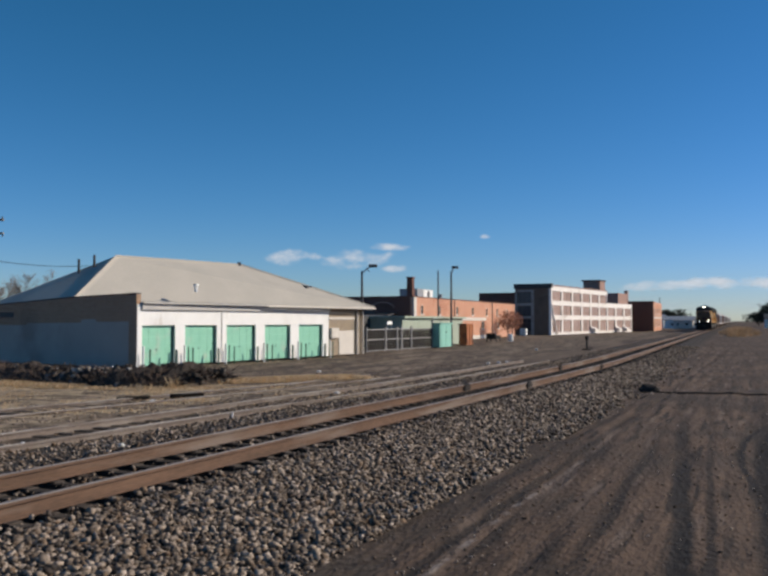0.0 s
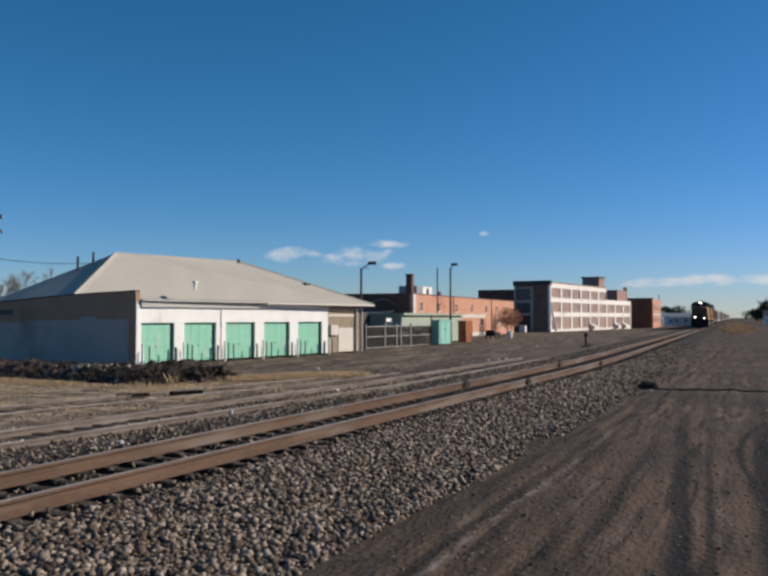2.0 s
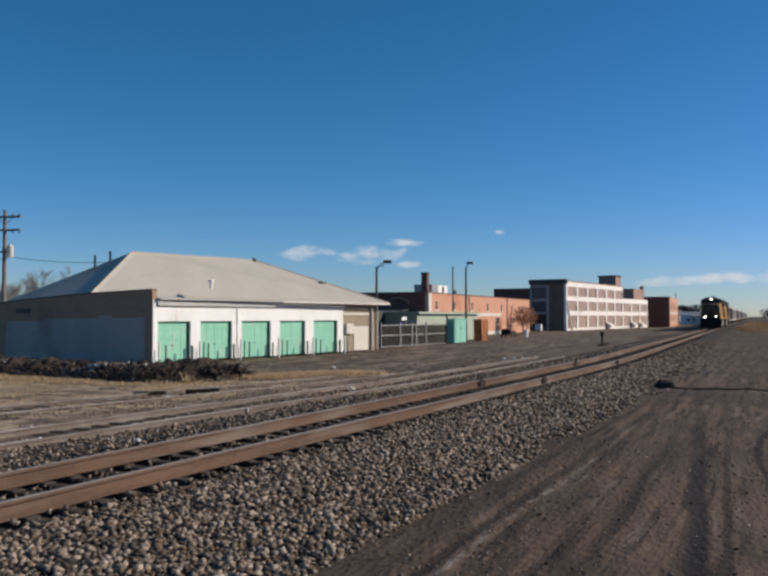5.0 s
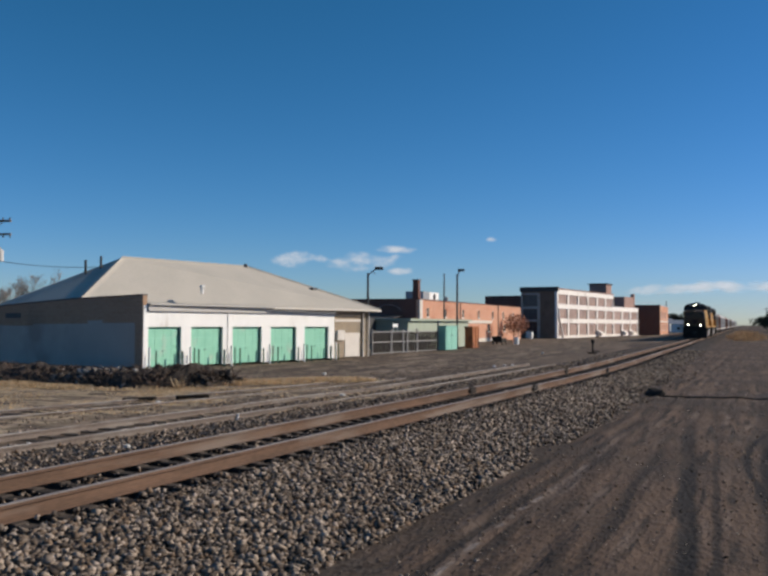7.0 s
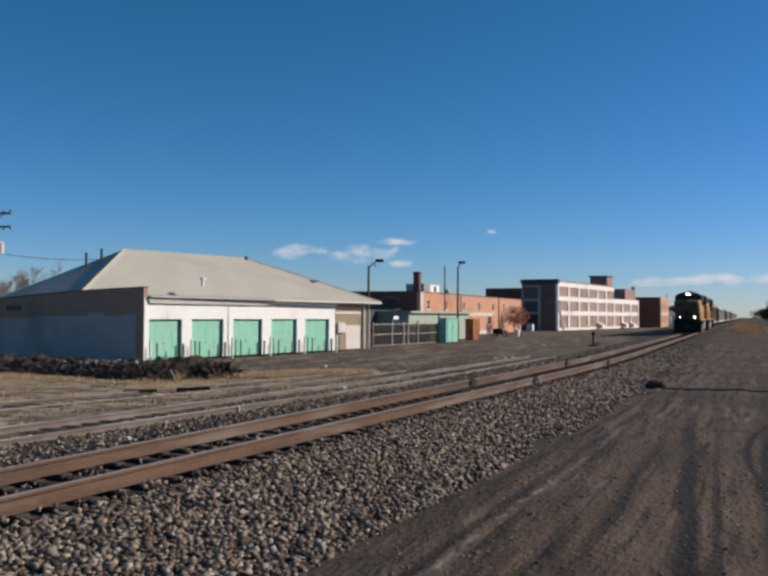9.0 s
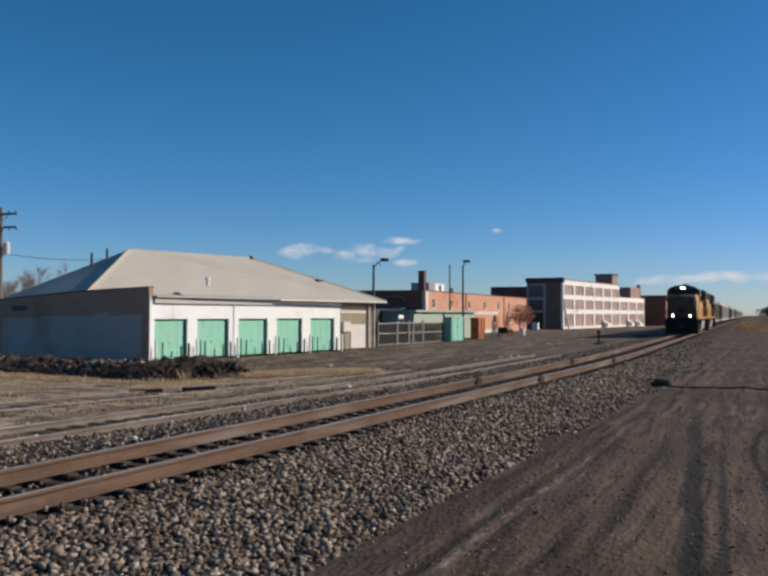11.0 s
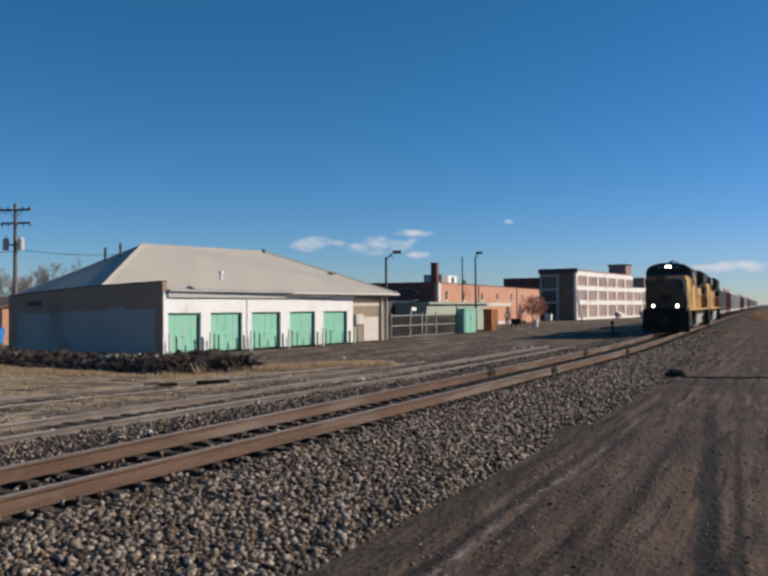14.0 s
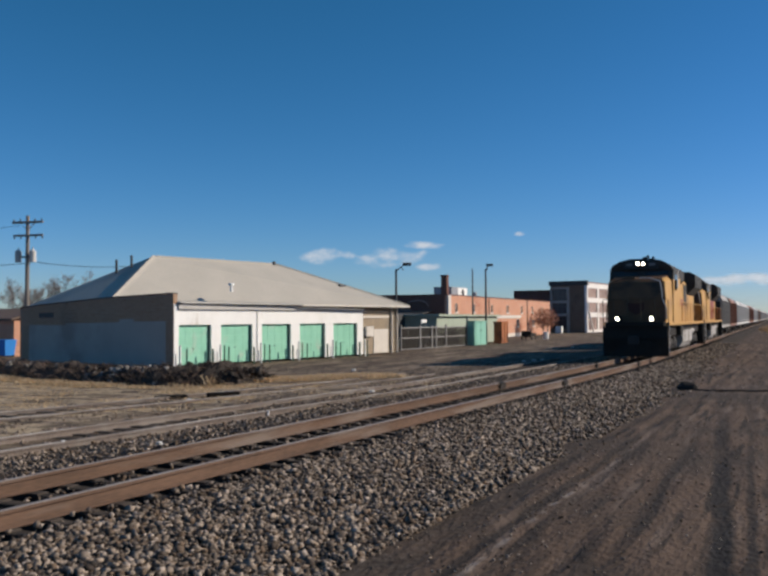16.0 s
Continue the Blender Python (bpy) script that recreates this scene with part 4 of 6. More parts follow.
def locomotive(lit=True):
    """Front at y = 0, body back along +y, rail top at z = 0."""
    root = thing("locomotive", pose(0, 0, 0), "leading yellow diesel freight locomotive with lit headlights" if lit else "trailing yellow diesel freight locomotive, headlights off", "locomotive", "train")
    L = 22.4
    part("underframe", Shape().box(-1.2, 1.2, 0.9, L - 0.9, 1.0, 1.52), BLACK, root, "black underframe")
    part("deck", Shape().box(-1.52, 1.52, 0.7, L - 0.7, 1.52, 1.66), UP_YELLOW, root, "yellow side sill and deck")
    part("pilot", Shape().prism([(0.35, 0.12), (0.75, 0.12), (0.75, 1.5), (0.2, 1.5), (0.12, 0.95)], "x", -1.5, 1.5), BLACK, root, "black snow plough pilot")
    part("plough", Shape().loft([[(-1.5, 0.4, 0.1), (0, 0.0, 0.1), (1.5, 0.4, 0.1), (0, 0.5, 0.1)], [(-1.5, 0.3, 0.85), (0, 0.05, 0.85), (1.5, 0.3, 0.85), (0, 0.5, 0.85)]]), BLACK, root)
    part("coupler", Shape().box(-0.16, 0.16, -0.45, 0.4, 0.75, 1.0, 0.04).box(-0.24, 0.24, -0.5, -0.2, 0.68, 1.06, 0.05), TRUCK, root)
    part("anticlimber", Shape().box(-1.35, 1.35, -0.05, 0.75, 1.5, 1.68), BLACK, root)
    for sx in (-1, 1):
        s = Shape()
        for k in range(4):
            x0, x1 = (1.05, 1.52) if sx > 0 else (-1.52, -1.05)
            s.box(x0, x1, 0.45 + 0.09 * k, 0.85 + 0.09 * k, 0.35 + 0.33 * k, 0.39 + 0.33 * k)
        xs_ = 1.53 * sx
        s.box(min(xs_, xs_ - 0.03 * sx), max(xs_, xs_ - 0.03 * sx), 0.4, 0.48, 0.3, 1.6)
        # pale steel for the right steps, black for the left
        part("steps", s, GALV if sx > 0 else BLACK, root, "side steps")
    for sx in (-1, 1):
        s = Shape()
        # tube added for the nose's lit edge: pale on the sunny side, dark opposite
        path = [(1.40, 0.70, 1.8), (1.38, 0.66, 2.4), (1.22, 0.64, 2.75), (1.18, 0.70, 3.2), (1.1, 0.86, 3.6), (0.6, 1.1, 3.76), (0.1, 1.14, 3.78)]
        for a, b in zip(path, path[1:]):
            s.tube((a[0] * sx, a[1], a[2]), (b[0] * sx, b[1], b[2]), 0.03, seg=6)
        part("nose_grab_rail", s, CREAM if sx > 0 else RAILING_SHADE, root, "curved tube for the highlight along the nose edge")
        for k in range(3):
            part("sand_box", Shape().box(*((1.2, 1.45) if sx > 0 else (-1.45, -1.2)), 7.0 + 0.4 * k, 7.32 + 0.4 * k, 0.95, 1.45, 0.02), TRUCK, root)
    # wide nose
    N = [[(1.36, 0.75, 1.66), (1.50, 2.7, 1.66)], [(1.36, 0.72, 2.85), (1.50, 2.7, 2.85)], [(1.30, 0.92, 3.55), (1.46, 2.7, 3.70)], [(1.12, 1.2, 3.72), (1.25, 2.7, 3.90)]]
    part("nose", Shape().loft([[(-a[0], a[1], a[2]), a, b, (-b[0], b[1], b[2])] for a, b in N]), UP_YELLOW, root, "yellow wide nose")
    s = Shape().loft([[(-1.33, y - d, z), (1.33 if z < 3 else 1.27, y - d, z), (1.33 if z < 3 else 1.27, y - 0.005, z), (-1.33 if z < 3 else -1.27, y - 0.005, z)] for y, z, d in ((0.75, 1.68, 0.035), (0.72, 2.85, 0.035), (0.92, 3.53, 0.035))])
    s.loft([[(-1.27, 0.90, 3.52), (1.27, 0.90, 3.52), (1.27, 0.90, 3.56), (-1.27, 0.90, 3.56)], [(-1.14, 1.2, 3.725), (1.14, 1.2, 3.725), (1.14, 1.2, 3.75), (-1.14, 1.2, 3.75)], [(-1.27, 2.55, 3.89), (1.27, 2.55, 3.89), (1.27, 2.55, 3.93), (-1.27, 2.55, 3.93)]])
    part("nose_face", s, NOSE_SHADE, root, "nose front coloured dark for its shade")
    part("nose_door", Shape().box(-0.95, -0.35, 0.67, 0.70, 1.75, 2.8, 0.01), NOSE_SHADE, root)
    part("nose_emblem", Shape().prism([(0.0, 2.0), (0.35, 2.25), (0.38, 2.6), (0.0, 2.55), (-0.38, 2.6), (-0.35, 2.25)], "y", 0.66, 0.68), EMBLEM_RED, root, "dark red emblem shape")
    part("cab_front", Shape().box(-1.5, 1.5, 2.52, 2.56, 1.7, 3.78), NOSE_SHADE, root, "cab front coloured dark for its shade")
    part("window_band", Shape().loft([[(-1.52, 2.56, 3.78), (1.52, 2.56, 3.78), (1.5, 2.72, 4.22), (-1.5, 2.72, 4.22)], [(-1.52, 2.62, 3.78), (1.52, 2.62, 3.78), (1.5, 2.78, 4.22), (-1.5, 2.78, 4.22)]]), ROOF_DARK, root)
    # cab
    cab = part("cab", Shape().loft([[(-1.53, 2.55, 1.66), (1.53, 2.55, 1.66), (1.53, 5.1, 1.66), (-1.53, 5.1, 1.66)], [(-1.53, 2.6, 3.78), (1.53, 2.6, 3.78), (1.53, 5.1, 3.78), (-1.53, 5.1, 3.78)], [(-1.5, 2.75, 4.22), (1.5, 2.75, 4.22), (1.5, 5.1, 4.22), (-1.5, 5.1, 4.22)]]), UP_YELLOW, root, "yellow cab")
    part("cab_roof", Shape().loft([[(-1.52, 2.6, 4.222), (1.52, 2.6, 4.222), (1.52, 5.15, 4.222), (-1.52, 5.15, 4.222)], [(-1.38, 2.5, 4.45), (1.38, 2.5, 4.45), (1.38, 5.15, 4.45), (-1.38, 5.15, 4.45)], [(-1.0, 2.5, 4.66), (1.0, 2.5, 4.66), (1.0, 5.15, 4.66), (-1.0, 5.15, 4.66)], [(-0.5, 2.55, 4.77), (0.5, 2.55, 4.77), (0.5, 5.15, 4.77), (-0.5, 5.15, 4.77)]]), ROOF_DARK, root, "dark cab roof")
    part("number_board_panel", Shape().box(-0.85, 0.85, 2.46, 2.7, 4.26, 4.68, 0.03), ROOF_DARK, root)
    for sx in (-1, 1):
        x = 0.75 * sx
        part("windscreen", Shape().loft([[(x - 0.55, 2.55, 3.82), (x + 0.55, 2.55, 3.82), (x + 0.55, 2.67, 4.16), (x - 0.55, 2.67, 4.16)], [(x - 0.55, 2.58, 3.82), (x + 0.55, 2.58, 3.82), (x + 0.55, 2.70, 4.16), (x - 0.55, 2.70, 4.16)]]), WINDOW_DARK, cab, "dark windscreen")
        part("side_window", Shape().box(*((1.515, 1.545) if sx > 0 else (-1.545, -1.515)), 3.2, 4.5, 3.35, 4.0, 0.01), WINDOW_DARK, cab, "dark side window")
        lens = LIGHT if lit else DEAD_LENS
        can = part("ditch_light", Shape().tube((0.78 * sx, 0.0, 1.84), (0.78 * sx, 0.16, 1.84), 0.16, 0.13, seg=16), BLACK, root, "lit ditch light" if lit else "")
        part("lens", Shape().tube((0.78 * sx, -0.006, 1.84), (0.78 * sx, 0.0, 1.84), 0.085, seg=16), lens, can)
        part("ditch_light_bracket", Shape().box(0.78 * sx - 0.16, 0.78 * sx + 0.16, 0.14, 0.4, 1.66, 1.98, 0.02), BLACK, root)
        can = part("headlight", Shape().tube((0.13 * sx, 2.42, 4.52), (0.13 * sx, 2.55, 4.52), 0.13, seg=16), BLACK, root, "lit headlight" if lit else "")
        part("lens", Shape().tube((0.13 * sx, 2.414, 4.52), (0.13 * sx, 2.42, 4.52), 0.075, seg=16), lens, can)
        part("mirror", Shape().box(1.6 * sx - 0.05, 1.6 * sx + 0.05, 3.0, 3.06, 3.2, 3.7), BLACK, root)
        part("number_plate_bar", Shape().box(0.55 * sx - 0.15, 0.55 * sx + 0.15, 2.44, 2.458, 4.42, 4.54), LOCO_GREY, root)
        # platform railings
        s = Shape()
        pts = [(1.45, 0.15), (0.95, 0.0), (0.3, 0.0)]
        for (xa, ya), (xb, yb) in zip(pts, pts[1:]):
            s.tube((xa * sx, ya, 2.75), (xb * sx, yb, 2.75), 0.022, seg=5)
            s.tube((xb * sx, yb, 1.66), (xb * sx, yb, 2.75), 0.022, seg=5)
        s.tube((1.5 * sx, 0.4, 0.6), (1.5 * sx, 0.3, 2.7), 0.022, seg=5)
        part("front_railing", s, RAILING_SHADE, root)
        s = Shape()
        for k in range(10):
            s.tube((1.49 * sx, 5.6 + 1.7 * k, 1.66), (1.49 * sx, 5.6 + 1.7 * k, 2.7), 0.02, seg=5)
        s.tube((1.49 * sx, 5.6, 2.7), (1.49 * sx, 20.9, 2.7), 0.022, seg=5)
        part("handrail", s, UP_YELLOW, root)
    for sx in (-1, 1):
        # dark panels stand in for the side windows plus the shade around them
        part("upper_cab_side", Shape().prism([(2.62, 3.74), (5.1, 3.74), (5.1, 4.26), (2.75, 4.26)], "x", *((1.5, 1.536) if sx > 0 else (-1.536, -1.5))), ROOF_DARK, cab, "dark band for the cab windows and shade beside them")
        part("cab_pillar", Shape().box(*((1.53, 1.545) if sx > 0 else (-1.545, -1.53)), 4.75, 4.95, 3.4, 4.25), CREAM, cab)
    part("horn", Shape().box(-0.1, 0.1, 4.0, 4.3, 4.7, 4.95).tube((0.2, 3.7, 4.93), (0.2, 4.3, 4.93), 0.08, 0.03).tube((0.45, 3.8, 4.88), (0.45, 4.3, 4.88), 0.07, 0.03), ROOF_DARK, root)
    # long hood
    hood = part("long_hood", Shape().loft([[(-0.98, 5.1, 1.66), (0.98, 5.1, 1.66), (0.98, 21.2, 1.66), (-0.98, 21.2, 1.66)], [(-0.98, 5.1, 3.95), (0.98, 5.1, 3.95), (0.98, 21.2, 3.95), (-0.98, 21.2, 3.95)], [(-0.8, 5.1, 4.2), (0.8, 5.1, 4.2), (0.8, 21.2, 4.2), (-0.8, 21.2, 4.2)]]), UP_YELLOW, root, "yellow long hood")
    for k in range(15):
        y0 = 6.6 + 0.72 * k
        part("hood_door", Shape().box(0.98, 1.0, y0, y0 + 0.64, 1.78, 3.55, 0.006), UP_YELLOW, hood)
    part("electrical_cabinet", Shape().box(-1.5, 1.5, 5.12, 6.4, 1.66, 3.9, 0.04), UP_YELLOW, root)
    part("hood_roof", Shape().box(-0.82, 0.82, 5.2, 21.1, 4.2, 4.42, 0.08), ROOF_DARK, root, "dark hood roof")
    part("dynamic_brake", Shape().loft([[(-1.0, 6.4, 3.6), (1.0, 6.4, 3.6), (1.0, 10.2, 3.6), (-1.0, 10.2, 3.6)], [(-1.35, 6.4, 3.9), (1.35, 6.4, 3.9), (1.35, 10.2, 3.9), (-1.35, 10.2, 3.9)], [(-1.35, 6.4, 4.45), (1.35, 6.4, 4.45), (1.35, 10.2, 4.45), (-1.35, 10.2, 4.45)], [(-0.9, 6.4, 4.62), (0.9, 6.4, 4.62), (0.9, 10.2, 4.62), (-0.9, 10.2, 4.62)]]), ROOF_DARK, root, "dark brake blister")
    part("radiator", Shape().loft([[(-1.0, 15.8, 3.3), (1.0, 15.8, 3.3), (1.0, 21.0, 3.3), (-1.0, 21.0, 3.3)], [(-1.5, 15.8, 3.75), (1.5, 15.8, 3.75), (1.5, 21.0, 3.75), (-1.5, 21.0, 3.75)], [(-1.5, 15.8, 4.5), (1.5, 15.8, 4.5), (1.5, 21.0, 4.5), (-1.5, 21.0, 4.5)], [(-1.2, 15.8, 4.68), (1.2, 15.8, 4.68), (1.2, 21.0, 4.68), (-1.2, 21.0, 4.68)]]), ROOF_DARK, root, "flared radiator")
    for k in range(5):
        part("radiator_screen", Shape().box(1.5, 1.515, 15.95 + k, 16.8 + k, 3.8, 4.45), ROOF_DARK, root)
    part("intake_grille", Shape().box(0.985, 1.01, 13.6, 15.6, 2.6, 3.85), ROOF_DARK, root)
    part("exhaust_stack", Shape().box(-0.3, 0.3, 12.0, 13.0, 4.42, 4.7), ROOF_DARK, root)
    if not lit:
        part("red_panel", Shape().box(1.0, 1.012, 14.2, 18.6, 1.8, 3.3), RED, root, "dark red painted panel")
    part("side_bars", Shape().box(1.002, 1.006, 8.0, 13.2, 2.55, 2.95), RED, root, "red bar of lettering")
    part("rear_step", Shape().box(-1.5, 1.5, L - 0.75, L - 0.3, 0.3, 1.66), BLACK, root)
    part("fuel_tank", Shape().prism([(-1.2, 0.3), (1.2, 0.3), (1.42, 0.6), (1.42, 1.2), (-1.42, 1.2), (-1.42, 0.6)], "y", 8.2, 14.0), TANK, root, "dusty grey fuel tank")
    part("air_reservoir", Shape().tube((1.25, 14.2, 1.1), (1.25, 16.0, 1.1), 0.16, seg=10), TANK, root)
    for o in root.children_recursive:
        o.data.transform(Matrix.Diagonal((1.04, 1, 1.06, 1)))
    truck(root, 4.6, 3, 4.2)
    truck(root, L - 4.6, 3, 4.2)
    return root


def covered_hopper(name_label, paint):
    root = thing("hopper_car", pose(0, 0, 0), name_label, "freight car", "train")
    L = 16.6
    prof = [(-1.45, 1.25), (-1.52, 2.0), (-1.5, 3.6), (-1.2, 4.2), (-0.6, 4.5), (0.6, 4.5), (1.2, 4.2), (1.5, 3.6), (1.52, 2.0), (1.45, 1.25)]
    part("body", Shape().prism(prof, "y", 1.9, L - 1.9), paint, root)
    rib = Shape().box(-0.04, 0.04, -0.05, 0.05, 1.3, 3.7).mesh("side_rib")
    rib.materials.append(paint)
    for k in range(13):
        for sx in (-1.54, 1.54):
            part("side_rib", rib, paint, root, m=pose(sx, 2.2 + k * (L - 4.4) / 12, 0))
    part("end_slope", Shape().prism([(0.5, 1.25), (1.9, 1.25), (1.9, 3.6), (1.6, 3.6)], "x", -1.3, 1.3), TRUCK, root)
    part("end_slope", Shape().prism([(L - 0.5, 1.25), (L - 1.9, 1.25), (L - 1.9, 3.6), (L - 1.6, 3.6)], "x", -1.3, 1.3), TRUCK, root)
    part("sill", Shape().box(-1.5, 1.5, 0.4, L - 0.4, 1.0, 1.25), paint, root)
    s = Shape()
    for k in range(3):
        y = 4.2 + k * (L - 8.4) / 2
        s.loft([[(-1.3, y - 1.3, 1.0), (1.3, y - 1.3, 1.0), (1.3, y + 1.3, 1.0), (-1.3, y + 1.3, 1.0)], [(-0.5, y - 0.4, 0.35), (0.5, y - 0.4, 0.35), (0.5, y + 0.4, 0.35), (-0.5, y + 0.4, 0.35)]])
    part("hopper_outlet", s, TRUCK, root)
    part("roof_walk", Shape().box(-0.45, 0.45, 1.6, L - 1.6, 4.56, 4.62), GALV, root)
    part("coupler", Shape().box(-0.15, 0.15, -0.35, 0.6, 0.75, 1.0).box(-0.15, 0.15, L - 0.6, L + 0.35, 0.75, 1.0), TRUCK, root)
    for y in (0.6, L - 0.6):
        for sx in (-1.45, 1.45):
            s = Shape().box(sx - 0.04, sx + 0.04, y - 0.04, y + 0.04, 1.25, 3.84)
            for k in range(7):
                s.box(sx - 0.03, sx + 0.03, y - 0.25, y + 0.25, 1.4 + 0.35 * k, 1.44 + 0.35 * k)
            part("ladder", s, paint, root)
        part("end_rail", Shape().box(-1.45, 1.45, y - 0.03, y + 0.03, 3.84, 3.9), paint, root)
    truck(root, 2.0, 2, 1.75, 1.0)
    truck(root, L - 2.0, 2, 1.75, 1.0)
    return root


TRAIN_X = main_x(60)
train = []          # things and their distance behind the leading coupler
lead = locomotive()
train.append((lead, 0.0))
train.append((locomotive(False), 22.9))
GREY_CAR = mat("grey_car_paint", (0.36, 0.34, 0.31), (0.28, 0.26, 0.24), rough=0.7, stain=(0.25, 0.22, 0.2), amount=0.3)
BROWN_CAR = mat("brown_car_paint", (0.26, 0.12, 0.08), (0.2, 0.095, 0.065), rough=0.7, stain=(0.14, 0.08, 0.06), amount=0.3)
PALE_CAR = mat("pale_car_paint", (0.62, 0.60, 0.57), (0.52, 0.5, 0.48), rough=0.7, stain=(0.35, 0.32, 0.29), amount=0.25)
grey_car = covered_hopper("grey covered hopper freight car", GREY_CAR)
brown_car = covered_hopper("rust brown covered hopper freight car", BROWN_CAR)
pale_car = covered_hopper("pale covered hopper freight car", PALE_CAR)
order = [grey_car, brown_car, pale_car]
back = 45.9
for i in range(26):
    kind = order[i] if i < 3 else copy_thing(random.Random(i).choice([grey_car, pale_car, pale_car, grey_car, brown_car]), pose(0, 0, 0))
    train.append((kind, back))
    back += 17.3


def train_front(t):
    """Distance of the leading coupler up the track."""
    left = 16.0 - t
    return 44.2 + 9.88 * left - 0.0403 * left * left


def motions():
    times = [0, 0.1, 0.3, 0.6, *[k * 1.0 for k in range(1, 16)], 15.4, 15.7, 15.9, 16.0]
    for ob, behind in train:
        walk(ob, [(t, pose(TRAIN_X, train_front(t) + behind, 0.21)) for t in times])
    spin = [k / 15 for k in range(241)]
    for ob, _ in train[:2]:
        for tr in ob.children:
            for ws in tr.children:
                if ws.name.startswith("wheelset"):
                    y0 = ws.location.y
                    walk(ws, [(t, pose(0, y0, 0.53, math.degrees((train_front(0) - train_front(t)) / 0.53))) for t in spin])


# ---------- ballast ----------
def scatter_mesh(name, places, sizes, material, seed, flat=0.62, turn=True):
    """Angular stones as one mesh: jittered blocks at the given places."""
    rng = np.random.default_rng(seed)
    n = len(places)
    cube = np.array([(x, y, z) for z in (-1, 1) for y in (-1, 1) for x in (-1, 1)], float)
    v = cube[None] * (1 + rng.uniform(-0.62, 0.35, (n, 8, 3)))
    v *= rng.uniform(0.7, 1.25, (n, 1, 3)) * np.array((1, 1, flat))
    v *= (np.asarray(sizes) / 2)[:, None, None]
    a, b = rng.uniform(0, 6.283, n), rng.uniform(-1.1, 1.1, n)
    ca, sa, cb, sb = np.cos(a)[:, None], np.sin(a)[:, None], np.cos(b)[:, None], np.sin(b)[:, None]
    y, z = v[..., 1] * cb - v[..., 2] * sb, v[..., 1] * sb + v[..., 2] * cb
    x, y = v[..., 0] * ca - y * sa, v[..., 0] * sa + y * ca
    v = np.stack((x, y, z), -1) + np.asarray(places)[:, None, :]
    quads = np.array([(0, 2, 3, 1), (4, 5, 7, 6), (0, 1, 5, 4), (2, 6, 7, 3), (0, 4, 6, 2), (1, 3, 7, 5)])
    loops = (quads[None] + 8 * np.arange(n)[:, None, None]).reshape(-1)
    me = bpy.data.meshes.new(name)
    me.vertices.add(n * 8)
    me.vertices.foreach_set("co", v.astype(np.float32).reshape(-1))
    me.loops.add(len(loops))
    me.loops.foreach_set("vertex_index", loops.astype(np.int32))
    me.polygons.add(n * 6)
    me.polygons.foreach_set("loop_start", np.arange(0, n * 24, 4, dtype=np.int32))
    me.update(calc_edges=True)
    me.validate()
    me.materials.append(material)
    return me


def island_material(name, tones, rough=0.9, thin=0.0):
    """Each loose piece of the mesh takes its own tone."""
    m = bpy.data.materials.new(name)
    m.use_nodes = True
    n, l = m.node_tree.nodes, m.node_tree.links
    geo = n.new("ShaderNodeNewGeometry")
    r = n.new("ShaderNodeValToRGB")
    r.color_ramp.elements.remove(r.color_ramp.elements[1])
    r.color_ramp.elements[0].color = (*tones[0], 1)
    for i, c in enumerate(tones[1:], 1):
        r.color_ramp.elements.new(i / len(tones)).color = (*c, 1)
    l.new(geo.outputs["Random Per Island"], r.inputs[0])
    co, t = n.new("ShaderNodeTexCoord"), n.new("ShaderNodeTexNoise")
    t.inputs["Scale"].default_value = 40
    l.new(co.outputs["Object"], t.inputs["Vector"])
    mx = n.new("ShaderNodeMix")
    mx.data_type, mx.blend_type = "RGBA", "MULTIPLY"
    mx.inputs["Factor"].default_value = 0.6
    l.new(r.outputs[0], mx.inputs["A"])
    rr = n.new("ShaderNodeMapRange")
    rr.inputs["To Min"].default_value, rr.inputs["To Max"].default_value = 0.5, 1.4
    l.new(t.outputs[0], rr.inputs["Value"])
    l.new(rr.outputs[0], mx.inputs["B"])
    b = n["Principled BSDF"]
    l.new(mx.outputs["Result"], b.inputs["Base Color"])
    b.inputs["Roughness"].default_value = rough
    b.inputs["Specular IOR Level"].default_value = 0.2
    if thin:        # dry blades let light through
        tl, ms = n.new("ShaderNodeBsdfTranslucent"), n.new("ShaderNodeMixShader")
        ms.inputs[0].default_value = thin
        l.new(mx.outputs["Result"], tl.inputs[0])
        l.new(b.outputs[0], ms.inputs[1])
        l.new(tl.outputs[0], ms.inputs[2])
        l.new(ms.outputs[0], n["Material Output"].inputs[0])
    return m


STONE = island_material("ballast_stone", [(0.045, 0.036, 0.030), (0.125, 0.098, 0.078), (0.26, 0.205, 0.16), (0.085, 0.058, 0.040), (0.43, 0.35, 0.285), (0.06, 0.050, 0.043), (0.18, 0.122, 0.08), (0.03, 0.025, 0.022), (0.32, 0.255, 0.20)])


